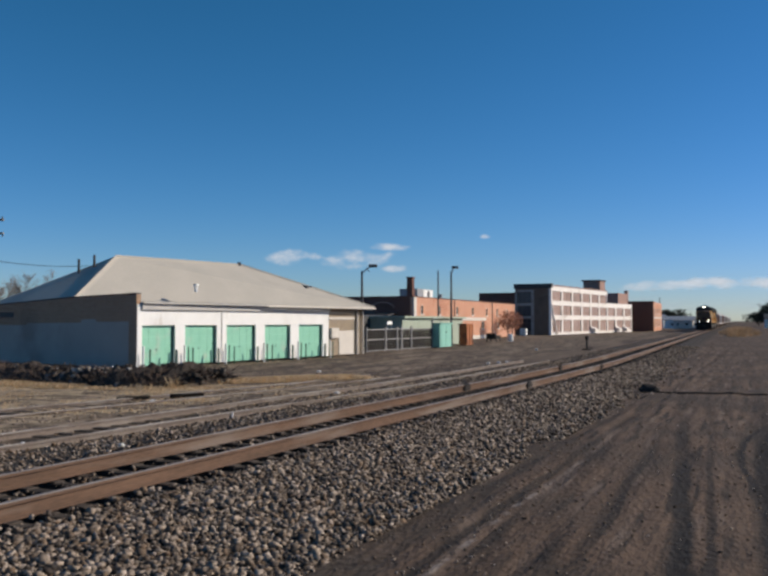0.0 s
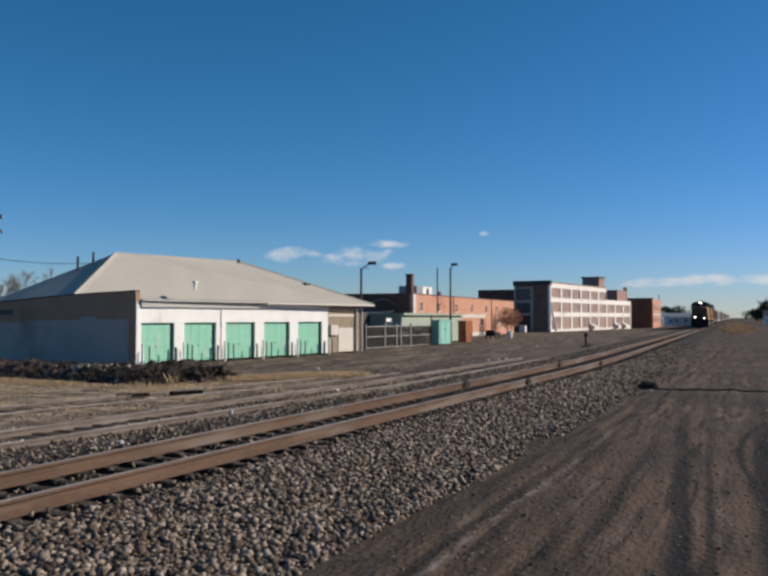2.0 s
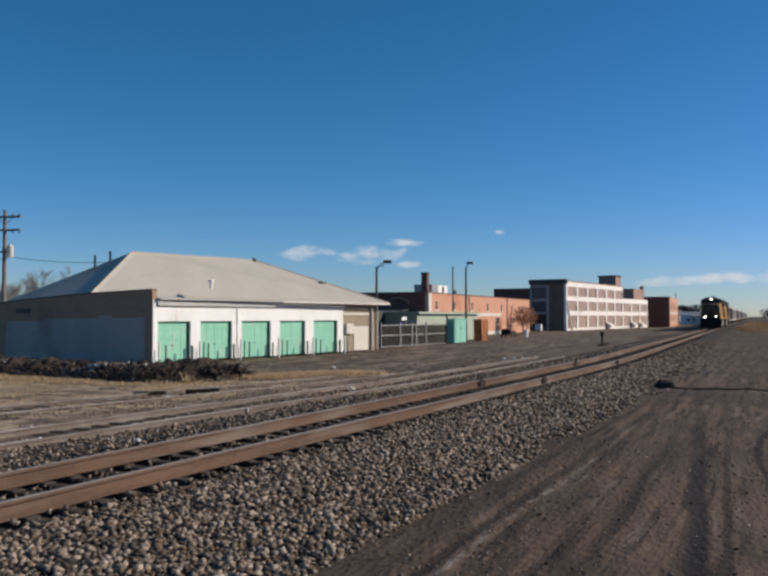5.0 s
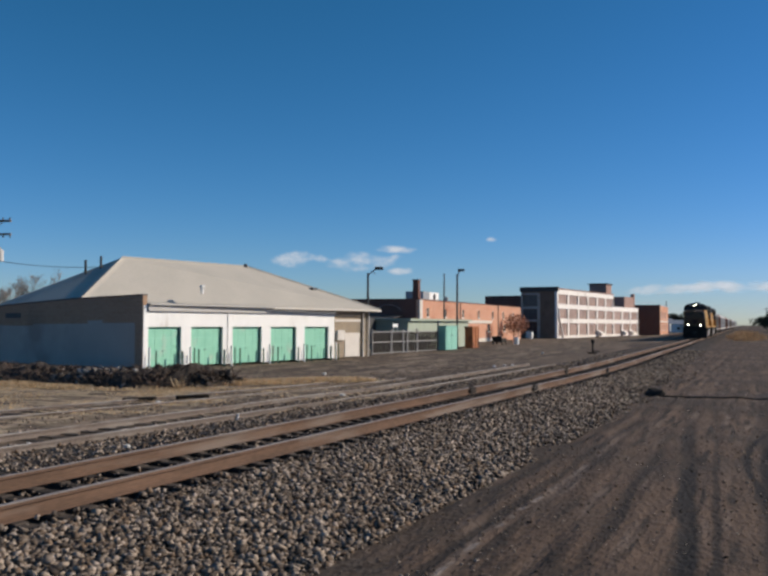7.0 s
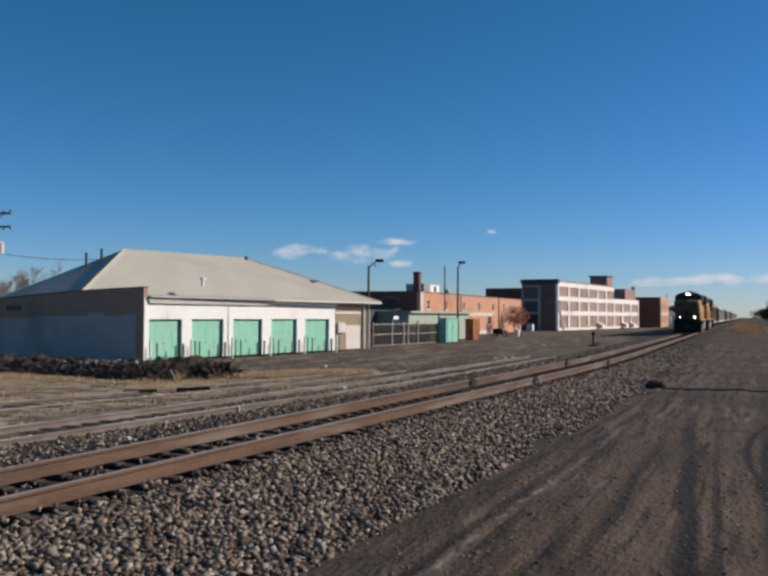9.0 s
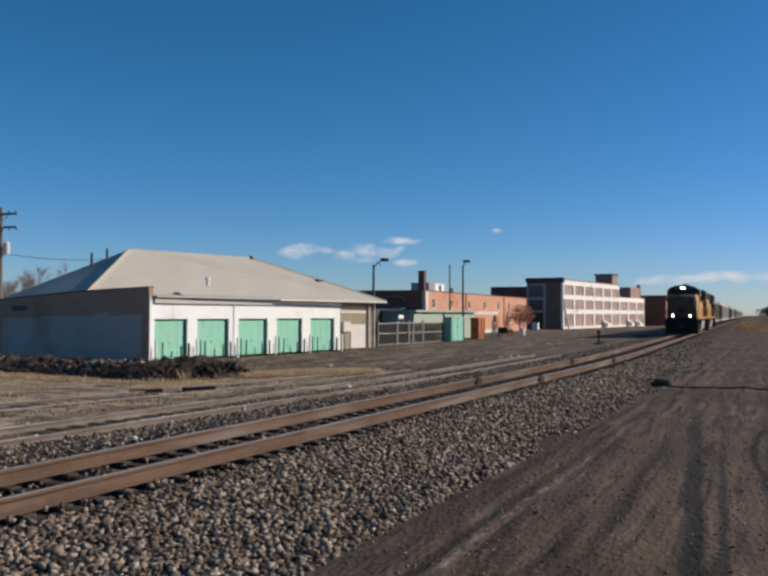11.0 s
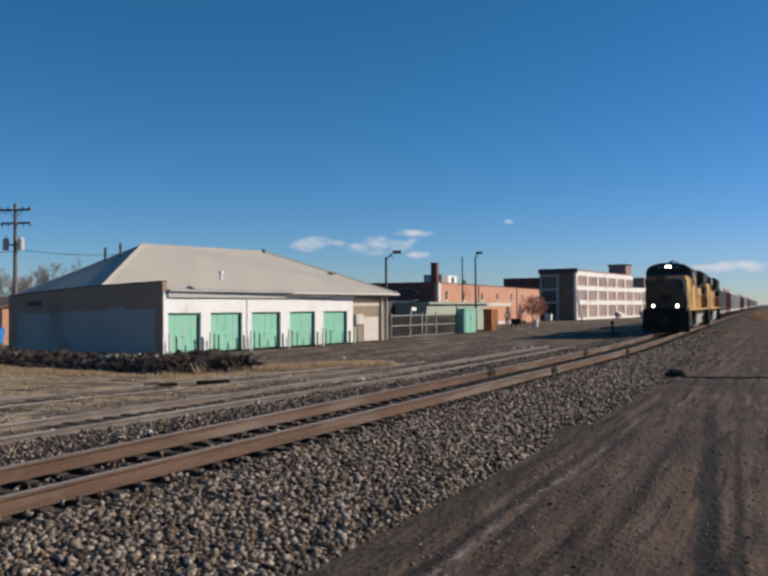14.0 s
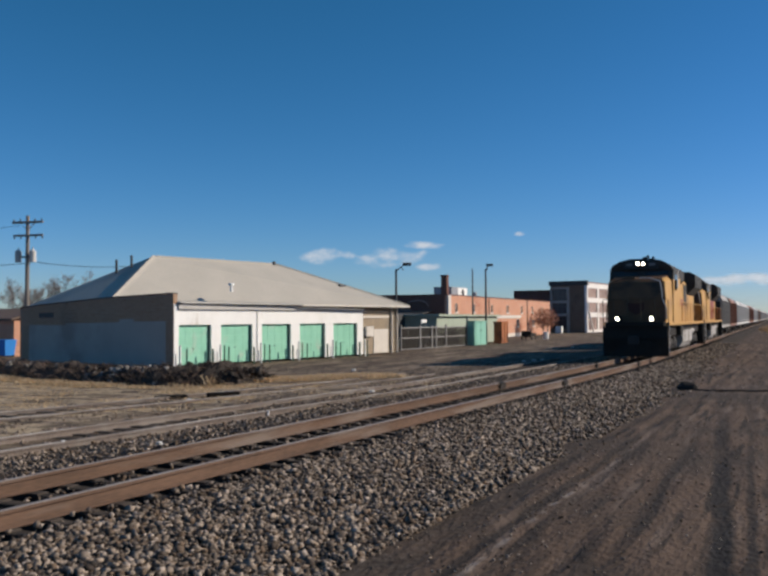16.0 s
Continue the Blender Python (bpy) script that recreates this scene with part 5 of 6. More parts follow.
def ballast():
    rng = random.Random(11)
    places, sizes = [], []

    def strew(count, xa, xb, ya, yb, lo, hi, keep=None, lift=0.0):
        for _ in range(count):
            y = ya + (yb - ya) * rng.random() ** 1.35
            c = main_x(y)
            x = rng.uniform(c + xa, c + xb)
            if keep and rng.random() > keep(x, y):
                continue
            s = lo * 0.6 + (hi * 1.15 - lo * 0.6) * rng.random() ** 1.8
            places.append((x, y, ground_z(x, y) + s * rng.uniform(-0.25, 0.55) + lift))
            sizes.append(s)

    edge = lambda x, y: min(1, max(0.02, (-2.85 + 0.8 * noise.noise((y * 0.35, 3, 0)) + 0.4 * noise.noise((y * 1.3, x, 0)) - x) / 0.9))
    strew(96000, 1.24, 4.6, 4.0, 44, 0.028, 0.068, edge)
    strew(9000, 1.06, 4.4, 40.0, 80, 0.05, 0.085, edge)
    strew(4000, -3.4, -0.9, 36.0, 70, 0.045, 0.08)               # shoulder towards the road
    strew(1100, -0.5, 0.66, 4.0, 30, 0.03, 0.06, None, 0.15)     # between the rails
    strew(1100, 0.95, 1.36, 4.0, 32, 0.03, 0.065, None, 0.11)      # thrown up on the tie ends
    strew(19000, -4.6, -1.25, 5.0, 38, 0.028, 0.06, lambda x, y: 0.75)  # towards the siding
    strew(11000, -9.5, -3.6, 8.0, 44, 0.022, 0.055, lambda x, y: 0.35 + 0.6 * noise.noise((x * 0.6, y * 0.4, 1)))
    strew(5200, 2.6, 8.5, 5.0, 34, 0.010, 0.028, lambda x, y: 0.75)     # loose on the road
    strew(9000, 1.06, 4.2, -14, 4.5, 0.03, 0.075, edge)
    strew(5000, -4.4, -0.9, -14, 5.5, 0.03, 0.07)
    for _ in range(150):
        y = rng.uniform(6.5, 16)
        x = -2.62 + rng.gauss(0, 0.22)
        s = rng.uniform(0.012, 0.03)
        places.append((x, y, ground_z(x, y) + s * 0.2))
        sizes.append(s)
    me = scatter_mesh("ballast", places, sizes, STONE, 5)
    tagged(new("ballast", me), "grey-brown angular ballast stones along the main track", "ballast", kind="stuff")


ballast()

# pale larger stones and scraps lying about the sidings
PALE_STONE = mat("pale_stone", (0.6, 0.58, 0.54), (0.45, 0.43, 0.4), rough=0.9)
CLOD = mat("dark_clod", (0.045, 0.036, 0.03), (0.03, 0.025, 0.022), rough=0.95)


def lump(seed, sx, sy, sz):
    rng = random.Random(seed)
    bm = bmesh.new()
    bmesh.ops.create_icosphere(bm, subdivisions=2, radius=1)
    for v in bm.verts:
        k = 1 + 0.28 * noise.noise(v.co * 1.6 + Vector((seed, 0, 0))) + rng.uniform(-.05, .05)
        v.co = Vector((v.co.x * sx * k, v.co.y * sy * k, v.co.z * sz * k))
    me = bpy.data.meshes.new("lump")
    bm.to_mesh(me)
    bm.free()
    return me


for i, (x, y, s) in enumerate([(-14.6, 68.0, 0.13), (-12.4, 45.6, 0.10), (-12.1, 46.6, 0.11), (-11.9, 47.6, 0.09), (-15.4, 31.0, 0.09), (-18.0, 36.5, 0.10), (-9.9, 12.4, 0.06), (-15.4, 20.6, 0.10), (-9.0, 14.0, 0.05), (-11.7, 25.0, 0.10)]):
    solid("pale_stone", lump(i, s, s, s * 0.7), PALE_STONE, "pale loose stone lying in the yard", "stone", "loose pale stones", m=pose(x, y, ground_z(x, y) + s * 0.3))
solid("dirt_clod", lump(40, 0.32, 0.2, 0.17), CLOD, "dark lump of earth beside the road", "clod", m=pose(-2.67, 29.3, ground_z(-2.67, 29.3) + 0.08))
# thin black tube added to draw the dark line across the road
pts = [(-2.9 + 0.45 * k, 28.9 + 0.12 * math.sin(k * 1.3)) for k in range(14)]
s = Shape().loft([[(x, y + 0.035 * math.cos(q * 1.0472), ground_z(x, y) + 0.01 + 0.035 * math.sin(q * 1.0472)) for q in range(6)] for x, y in pts])
solid("hose", s, BLACK, "thin black tube drawing a dark line across the road", "hose")

# white marker stakes along the siding
for x, y in ((-11.18, 18.0), (-11.62, 14.8), (-11.85, 12.1)):
    s = Shape().tube((0, 0, -0.05), (0.02, 0.01, 0.12), 0.034, 0.026, seg=7).tube((0.02, 0.01, 0.12), (0.02, 0.01, 0.135), 0.03, seg=7)
    solid("marker_stake", s, WHITE, "short white painted marker stake by the siding", "stake", "marker stakes", m=pose(x, y, ground_z(x, y)))

# joint bars bolted on the main rails; a black block draws each dark gap
for off, y in ((HALF_GAUGE, 28.4), (-HALF_GAUGE, 26.5), (HALF_GAUGE, 41.0), (-HALF_GAUGE, 39.0)):
    x = main_x(y) + off
    root = thing("rail_joint", pose(x, y, 0.0), "dark bolted joint bar on a rail", "rail joint", "rail joints", "structure")
    part("joint_bar", Shape().box(0.014, 0.05, -0.34, 0.34, 0.03, 0.165, 0.01), BLACK, root)
    part("joint_gap", Shape().box(-0.05, 0.065, -0.26, 0.26, 0.0, 0.214), BLACK, root)
    for k in (-0.27, -0.1, 0.1, 0.27):
        part("bolt", Shape().tube((0.05, k, 0.10), (0.085, k, 0.10), 0.018, seg=6), TRUCK_STEEL, root)

# switch stand
root = thing("switch_stand", pose(-11.06, 70.0, ground_z(-11, 70)), "small dark switch stand beside the track", "switch stand")
part("base", Shape().box(-0.35, 0.35, -0.2, 0.2, 0, 0.1), BLACK, root)
part("stand", Shape().tube((0, 0, 0.1), (0, 0, 0.85), 0.07), BLACK, root)
part("target", Shape().box(-0.12, 0.12, -0.02, 0.02, 0.8, 1.1), BLACK, root)
part("lever", Shape().tube((0, 0, 0.25), (0.55, 0, 0.18), 0.03), BLACK, root)

# near-black blocks added where the yard has only shadowed holes
HOLE_BLOCK = tie_mesh(9, 1.0)
HOLE_SHADE = mat("hole_shade_black", (0.014, 0.011, 0.009), (0.008, 0.007, 0.006), rough=0.95, spec=0.1)
HOLE_BLOCK.materials.append(HOLE_SHADE)
for x, y, a in ((-16.6, 21.3, 67), (-15.55, 22.5, 55)):
    solid("loose_tie", HOLE_BLOCK, HOLE_SHADE, "near-black block standing for a shadowed hole in the yard", "railway tie", "loose ties", m=pose(x, y, ground_z(x, y) + 0.12, 0, 0, a))


# ---------- brush pile and dry grass ----------
# dark soil and brush; shade on the near side also went into these tones
BRUSH = mat("dark_brush", (0.055, 0.042, 0.034), (0.032, 0.026, 0.022), rough=0.95, big=2)
TWIG = island_material("brush_twigs", [(0.05, 0.036, 0.028), (0.09, 0.065, 0.048), (0.035, 0.028, 0.024), (0.17, 0.115, 0.085), (0.12, 0.085, 0.07)])
STRAW = island_material("dry_grass", [(0.72, 0.56, 0.36), (0.60, 0.45, 0.27), (0.78, 0.64, 0.44), (0.46, 0.33, 0.2), (0.68, 0.47, 0.27)], thin=0.5)
RIDGE = [(-38, 33.5), (-32, 30.5), (-27.5, 28.8), (-24, 28.0), (-20.5, 27.3), (-18.0, 28.4)]


def ridge_at(u):
    k = min(int(u), len(RIDGE) - 2)
    f = u - k
    return RIDGE[k][0] * (1 - f) + RIDGE[k + 1][0] * f, RIDGE[k][1] * (1 - f) + RIDGE[k + 1][1] * f


def brush_pile():
    root = thing("brush_pile", pose(0, 0, 0), "long dark pile of brush, earth and rubble beside the building", "debris pile")
    rng = random.Random(3)
    s = Shape()
    n, m_ = 220, 18
    for i in range(n + 1):
        u = i / n * (len(RIDGE) - 1)
        x, y = ridge_at(u)
        end = min(1, i / 20, (n - i) / 20)
        for j in range(m_ + 1):
            w = (j / m_ - 0.5) * 2
            hgt = (0.56 + 0.11 * min(1, max(0, u - 3.4)) + 0.24 * noise.noise((u * 1.3, 0, 7)) + 0.36 * noise.noise((u * 4.5, w * 2.4, 1))) * (1 - w * w) * end
            s.v.append((x + 0.25 * w, y + w * 1.5, ground_z(x, y + w * 1.5) - 0.08 + max(0, hgt) * 1.1 + (0.22 * noise.noise((u * 11, w * 5, 2)) + 0.16 * noise.noise((u * 27, w * 11, 6))) * (1 - w * w)))
    s.f = [(i * (m_ + 1) + j, (i + 1) * (m_ + 1) + j, (i + 1) * (m_ + 1) + j + 1, i * (m_ + 1) + j + 1) for i in range(n) for j in range(m_)]
    part("earth_mound", s, BRUSH, root, "dark earth heap")
    places, sizes = [], []
    for _ in range(2600):
        u = rng.uniform(0.1, len(RIDGE) - 1.08)
        x, y = ridge_at(u)
        w = rng.uniform(-1, 1)
        sz = rng.choice((0.06, 0.08, 0.12, 0.16, 0.24))
        places.append((x + rng.uniform(-.3, .3), y + w * 1.4, ground_z(x, y) + 0.5 * (1 - w * w) * rng.uniform(0.5, 1.15)))
        sizes.append(sz)
    ob = new("rubble", scatter_mesh("rubble", places, sizes, island_material("rubble", [(0.04, 0.032, 0.027), (0.07, 0.056, 0.047), (0.10, 0.085, 0.072), (0.028, 0.024, 0.022), (0.05, 0.038, 0.03), (0.035, 0.03, 0.026)]), 9))
    ob.parent = root
    tagged(ob, "dark broken rubble", kind="stuff")
    places, sizes = [], []
    for _ in range(85):
        u = rng.gauss(2.95, 0.2) if rng.random() < 0.7 else rng.uniform(0.3, 4.5)
        x, y = ridge_at(min(4.7, max(0.2, u)))
        w = rng.uniform(-1, 0.4)
        places.append((x, y + w * 1.4, ground_z(x, y) + 0.60 * (1 - w * w) * rng.uniform(0.75, 1.2)))
        sizes.append(rng.choice((0.10, 0.14, 0.2, 0.28)))
    ob = new("pale_rubble", scatter_mesh("pale_rubble", places, sizes, island_material("pale_rubble", [(0.30, 0.28, 0.26), (0.16, 0.15, 0.14), (0.42, 0.40, 0.37), (0.12, 0.11, 0.10)]), 19))
    ob.parent = root
    tagged(ob, "pale broken concrete lumps", kind="stuff")
    s = Shape()
    for _ in range(3400):
        u = rng.uniform(0.1, len(RIDGE) - 1.05)
        x, y = ridge_at(u)
        w = rng.uniform(-1, 1)
        z = ground_z(x, y) + 0.52 * (1 - w * w) * rng.uniform(0.6, 1.1)
        a, l_ = rng.uniform(0, 6.28), rng.uniform(0.2, 0.6)
        p0 = Vector((x, y + w * 1.4, z))
        s.tube(p0, p0 + Vector((math.cos(a) * l_, math.sin(a) * l_, rng.uniform(-0.05, 0.35))), 0.018, 0.006, seg=3, caps=False)
    tw = part("brushwood", s, TWIG, root, "tangled dry twigs")
    tagged(tw, kind="stuff")


brush_pile()


def blades(name, spots, material, label, category, seed, width=0.012):
    rng = random.Random(seed)
    v, f = [], []
    for x, y, hgt, count, spread in spots:
        for _ in range(count):
            bx, by = x + rng.gauss(0, spread), y + rng.gauss(0, spread)
            z = ground_z(bx, by) - 0.02
            a, lean = rng.uniform(0, 6.28), rng.uniform(0.2, 1.5)
            h_ = hgt * rng.uniform(0.5, 1.15)
            dx, dy = math.cos(a) * lean * h_, math.sin(a) * lean * h_
            wx, wy = -math.sin(a) * width, math.cos(a) * width
            k = len(v)
            v += [(bx - wx, by - wy, z), (bx + wx, by + wy, z), (bx + dx * .4 + wx * .7, by + dy * .4 + wy * .7, z + h_ * .65), (bx + dx * .4 - wx * .7, by + dy * .4 - wy * .7, z + h_ * .65), (bx + dx, by + dy, z + h_ * (1 - lean * .35))]
            f += [(k, k + 1, k + 2, k + 3), (k + 3, k + 2, k + 4)]
    me = bpy.data.meshes.new(name)
    me.from_pydata(v, [], f)
    me.materials.append(material)
    return tagged(new(name, me), label, category, kind="stuff")


rng = random.Random(21)
spots = []
for _ in range(900):
    y = rng.uniform(17.5, 29.5)
    x = rng.uniform(-31, -10.5)
    if noise.noise((x * 0.35, y * 0.5, 9)) + (0.35 if 23 < y < 27.5 else -0.05) < rng.uniform(-0.1, 0.5):
        continue
    spots.append((x, y, rng.uniform(0.03, 0.11), 40, 0.34))
for u in np.arange(0.3, 4.95, 0.035):
    x, y = ridge_at(u)
    if rng.random() < 0.75:
        spots.append((x, y - 1.75 + rng.uniform(-.5, .3), rng.uniform(0.05, 0.22), 30, 0.24))
for _ in range(430):
    f_ = rng.random()
    spots.append((-19.3 + 4.8 * f_ + rng.gauss(0, 0.35), 28.6 + 3.6 * f_ + rng.gauss(0, 0.45), rng.uniform(0.10, 0.26), 50, 0.22))
for _ in range(260):
    u = rng.uniform(0.6, 3.3)
    x, y = ridge_at(u)
    spots.append((x, y - 1.75 + rng.gauss(0, 0.22), rng.uniform(0.12, 0.26), 40, 0.24))
spots.append((-18.7, 26.2, 0.6, 26, 0.05))
blades("dry_grass", spots, STRAW, "straw-coloured dry grass tufts beside the brush pile", "grass", 4, 0.017)
RUST_WEED = island_material("rusty_weeds", [(0.40, 0.26, 0.15), (0.30, 0.19, 0.11), (0.48, 0.33, 0.19), (0.24, 0.17, 0.11)], thin=0.4)
spots = [(rng.gauss(0.5, 0.95), rng.gauss(160, 12), rng.uniform(0.5, 1.0), 18, 0.5) for _ in range(190)]
spots += [(rng.gauss(0.2, 0.6), rng.gauss(170, 8), rng.uniform(1.0, 1.6), 22, 0.6) for _ in range(90)]
blades("roadside_weeds", spots, RUST_WEED, "dry tan weeds on the far roadside", "weeds", 6, 0.05)


# ---------- utility pole and wires ----------
def utility_pole(x, y, high, label):
    z0 = ground_z(x, y)
    root = thing("utility_pole", pose(x, y, z0, 0, 0, 10), label, "utility pole")
    part("pole", Shape().tube((0, 0, -0.2), (0, 0, high), 0.17, 0.11, seg=10), WOOD_POLE, root)
    part("crossarm", Shape().box(-1.15, 1.15, -0.06, 0.06, high - 0.5, high - 0.36), WOOD_POLE, root)
    part("crossarm", Shape().box(-1.1, 1.1, 0.0, 0.12, high - 1.35, high - 1.22), WOOD_POLE, root)
    part("brace", Shape().tube((-0.6, 0, high - 0.45), (0, 0, high - 0.95), 0.025, seg=5).tube((0.6, 0, high - 0.45), (0, 0, high - 0.95), 0.025, seg=5), GALV, root)
    for x_ in (-1.05, -0.55, 0.55, 1.05):
        part("insulator", Shape().tube((x_, 0, high - 0.36), (x_, 0, high - 0.2), 0.05, 0.035, seg=8), DARK_GREY, root)
        part("insulator", Shape().tube((x_, 0.06, high - 1.5), (x_, 0.06, high - 1.35), 0.05, 0.035, seg=8), DARK_GREY, root)
    for x_, m_ in ((-0.62, FASCIA), (0.48, PALE_STONE)):
        part("transformer", Shape().tube((x_, -0.1, high - 3.05), (x_, -0.1, high - 2.35), 0.21, seg=14).tube((x_, -0.1, high - 2.35), (x_, -0.1, high - 2.25), 0.21, 0.10, seg=14).tube((x_, -0.1, high - 2.25), (x_, -0.1, high - 2.1), 0.04, seg=6), m_, root, "pole-mounted transformer can")
    part("bracket", Shape().box(-0.7, 0.6, -0.12, 0.0, high - 2.75, high - 2.65), DARK_GREY, root)
    return root


utility_pole(-44.7, 42.5, 9.45, "wooden utility pole with crossarms and transformers")


def wire(a, b, sag, r=0.018):
    s = Shape()
    a, b = Vector(a), Vector(b)
    last = a
    for k in range(1, 15):
        f = k / 14
        p = a.lerp(b, f) - Vector((0, 0, sag * 4 * f * (1 - f)))
        s.tube(last, p, r, seg=4, caps=False)
        last = p
    solid("overhead_wire", s, BLACK, "thin dark overhead wire sagging from the utility pole", "wire", "overhead wires")


wire((-44.4, 42.5, 6.1), (-39.2, 50.0, 6.3), 0.35)
wire((-44.4, 42.5, 6.0), (-75, 38, 6.4), 0.5)
wire((-45.4, 42.5, 8.5), (-90, 44, 8.9), 0.6, 0.012)


# ---------- trees ----------
BARK = mat("bare_bark", (0.30, 0.255, 0.225), (0.22, 0.185, 0.165), rough=0.95)


def bare_tree(m, high, seed, label, material=BARK, twigs=1.0):
    rng = random.Random(seed)
    root = thing("bare_tree", m, label, "tree", "bare trees")
    trunk, limbs, fine = Shape(), Shape(), Shape()

    def grow(p, d, length, r, depth):
        bend = Vector((rng.uniform(-.18, .18), rng.uniform(-.18, .18), rng.uniform(-0.02, .16)))
        q = p + d * length * 0.5
        e = q + (d + bend).normalized() * length * 0.5
        target = trunk if depth == 0 else limbs if depth < 3 else fine
        seg = 8 if depth == 0 else 5 if depth < 3 else 3
        target.tube(p, q, r, r * 0.82, seg=seg, caps=False)
        target.tube(q, e, r * 0.82, r * 0.62, seg=seg, caps=False)
        if depth >= 7:
            return
        for k in range(3 if depth < 2 else rng.choice((2, 3, 3))):
            a = rng.uniform(0, 6.28)
            spread = rng.uniform(0.35, 0.85)
            nd = (d + bend + Vector((math.cos(a) * spread, math.sin(a) * spread, rng.uniform(-0.1, 0.25)))).normalized()
            grow(e if k else q, nd, length * rng.uniform(0.58, 0.8), max(r * 0.56, 0.016), depth + 1)

    grow(Vector((0, 0, -0.1)), Vector((0, 0, 1)), high * 0.24, high * 0.022, 0)
    part("trunk", trunk, material, root)
    part("limbs", limbs, material, root, "forked bare limbs")
    tagged(part("crown", fine, material, root, "open crown of bare twigs"), kind="stuff")
    return root


for i, (x, y, hgt) in enumerate([(-80, 86, 13.5), (-88, 91, 14.5), (-98, 92, 13.0), (-77, 92, 12.0), (-86, 80, 12.5), (-106, 104, 15)]):
    bare_tree(pose(x, y, -0.3, 0, 0, 50 * i), hgt * 0.84, 30 + i, "leafless grey-brown tree behind the storage building")

DARK_LEAF = island_material("dark_evergreen", [(0.035, 0.045, 0.03), (0.05, 0.058, 0.038), (0.028, 0.035, 0.026), (0.06, 0.06, 0.045)])


def dense_tree(m, high, wide, seed, label, leaf=DARK_LEAF, count=1100, fleck=1.0):
    """A trunk with limbs and a crown of many small leaf clumps."""
    rng = random.Random(seed)
    root = thing("tree", m, label, "tree", "far trees")
    part("trunk", Shape().tube((0, 0, -0.1), (0, 0, high * 0.5), high * 0.03, high * 0.015), BARK, root)
    s = Shape()
    for k in range(7):
        a = k * 0.9
        s.tube((0, 0, high * 0.3), (math.cos(a) * wide * 0.35, math.sin(a) * wide * 0.35, high * rng.uniform(0.55, 0.85)), high * 0.012, 0.02, seg=4)
    part("limbs", s, BARK, root)
    v, f = [], []
    for _ in range(count):
        a, b, c = rng.uniform(0, 6.28), rng.uniform(-1, 1), rng.random() ** 0.4
        rr = wide / 2 * c * math.sqrt(1 - b * b) * (1 + 0.3 * math.sin(3 * a + seed))
        p = Vector((math.cos(a) * rr, math.sin(a) * rr, high * 0.6 + b * high * 0.38 * c))
        t = rng.uniform(0.18, 0.42) * fleck
        k = len(v)
        v += [tuple(p + Vector((rng.gauss(0, t), rng.gauss(0, t), rng.gauss(0, t * .7)))) for _ in range(4)]
        f += [(k, k + 1, k + 2), (k, k + 2, k + 3)]
    me = bpy.data.meshes.new("crown")
    me.from_pydata(v, [], f)
    tagged(part("crown", me, leaf, root, "ragged crown"), kind="stuff")


RUSSET = island_material("russet_leaves", [(0.36, 0.17, 0.11), (0.44, 0.22, 0.15), (0.26, 0.125, 0.085), (0.50, 0.27, 0.18)], thin=0.3)
dense_tree(pose(-33.0, 133, -0.45), 4.4, 3.6, 90, "reddish brown shrub tree against the brick factory", RUSSET, 700, 0.34)
dense_tree(pose(-34.0, 140, -0.45), 4.4, 3.4, 91, "reddish brown shrub tree against the brick factory", RUSSET, 600, 0.34)
rng = random.Random(8)
for i in range(13):
    y = rng.uniform(330, 520)
    x = y * rng.uniform(0.012, 0.085)
    dense_tree(pose(x, y, 0), rng.uniform(5.0, 8.6), rng.uniform(6, 10), i, "dark far tree beyond the dirt road")
for i in range(9):
    y = rng.uniform(430, 620)
    x = -y * rng.uniform(0.035, 0.085) - 8
    dense_tree(pose(x, y, -0.6), rng.uniform(7, 11), rng.uniform(6, 11), 40 + i, "dark far tree behind the depot")


# ---------- far buildings and poles ----------
def far_house(x, y, w, d, eave, ridge, wall_material, roof_material, label, a=0):
    root = thing("house", pose(x, y, ground_z(x, y), 0, 0, a), label, "building")
    holes = [(w * 0.15, w * 0.3, 1.0, 2.1), (w * 0.6, w * 0.78, 1.0, 2.1)]
    part("front_wall", wall(w, eave, holes, lambda u, v, k: (u, 0.25 * k, v)), wall_material, root)
    windows(root, holes, WINDOW_DARK, WHITE, None, face="y", bars=(2, 1))
    part("side_wall", Shape().box(w - 0.25, w, 0.25, d, 0, eave), wall_material, root)
    part("side_wall", Shape().box(0, 0.25, 0.25, d, 0, eave), wall_material, root)
    part("back_wall", Shape().box(0.25, w - 0.25, d - 0.25, d, 0, eave), wall_material, root)
    part("roof", Shape().prism([(-0.4, eave), (d / 2, ridge), (d + 0.4, eave), (d + 0.4, eave + 0.15), (d / 2, ridge + 0.15), (-0.4, eave + 0.15)], "x", -0.3, w + 0.3), roof_material, root)
    return root


far_house(-68.6, 49.6, 18.6, 6, 2.6, 3.4, ORANGE_BRICK, BROWN_ROOF, "low orange brick house with sunlit end beyond the storage building", -9.3)
far_house(8, 300, 14, 8, 2.8, 4.4, WHITE, DARK_GREY, "low white house beyond the dirt road")
far_house(26, 320, 16, 8, 2.8, 4.6, CREAM, FASCIA, "low cream house beyond the dirt road")
far_house(-26, 350, 15, 26, 3.2, 4.6, WHITE, GALV, "long low white shed beside the main track")
far_house(-42, 372, 14, 20, 3.6, 5.4, WHITE, GALV, "long low white shed beside the main track")
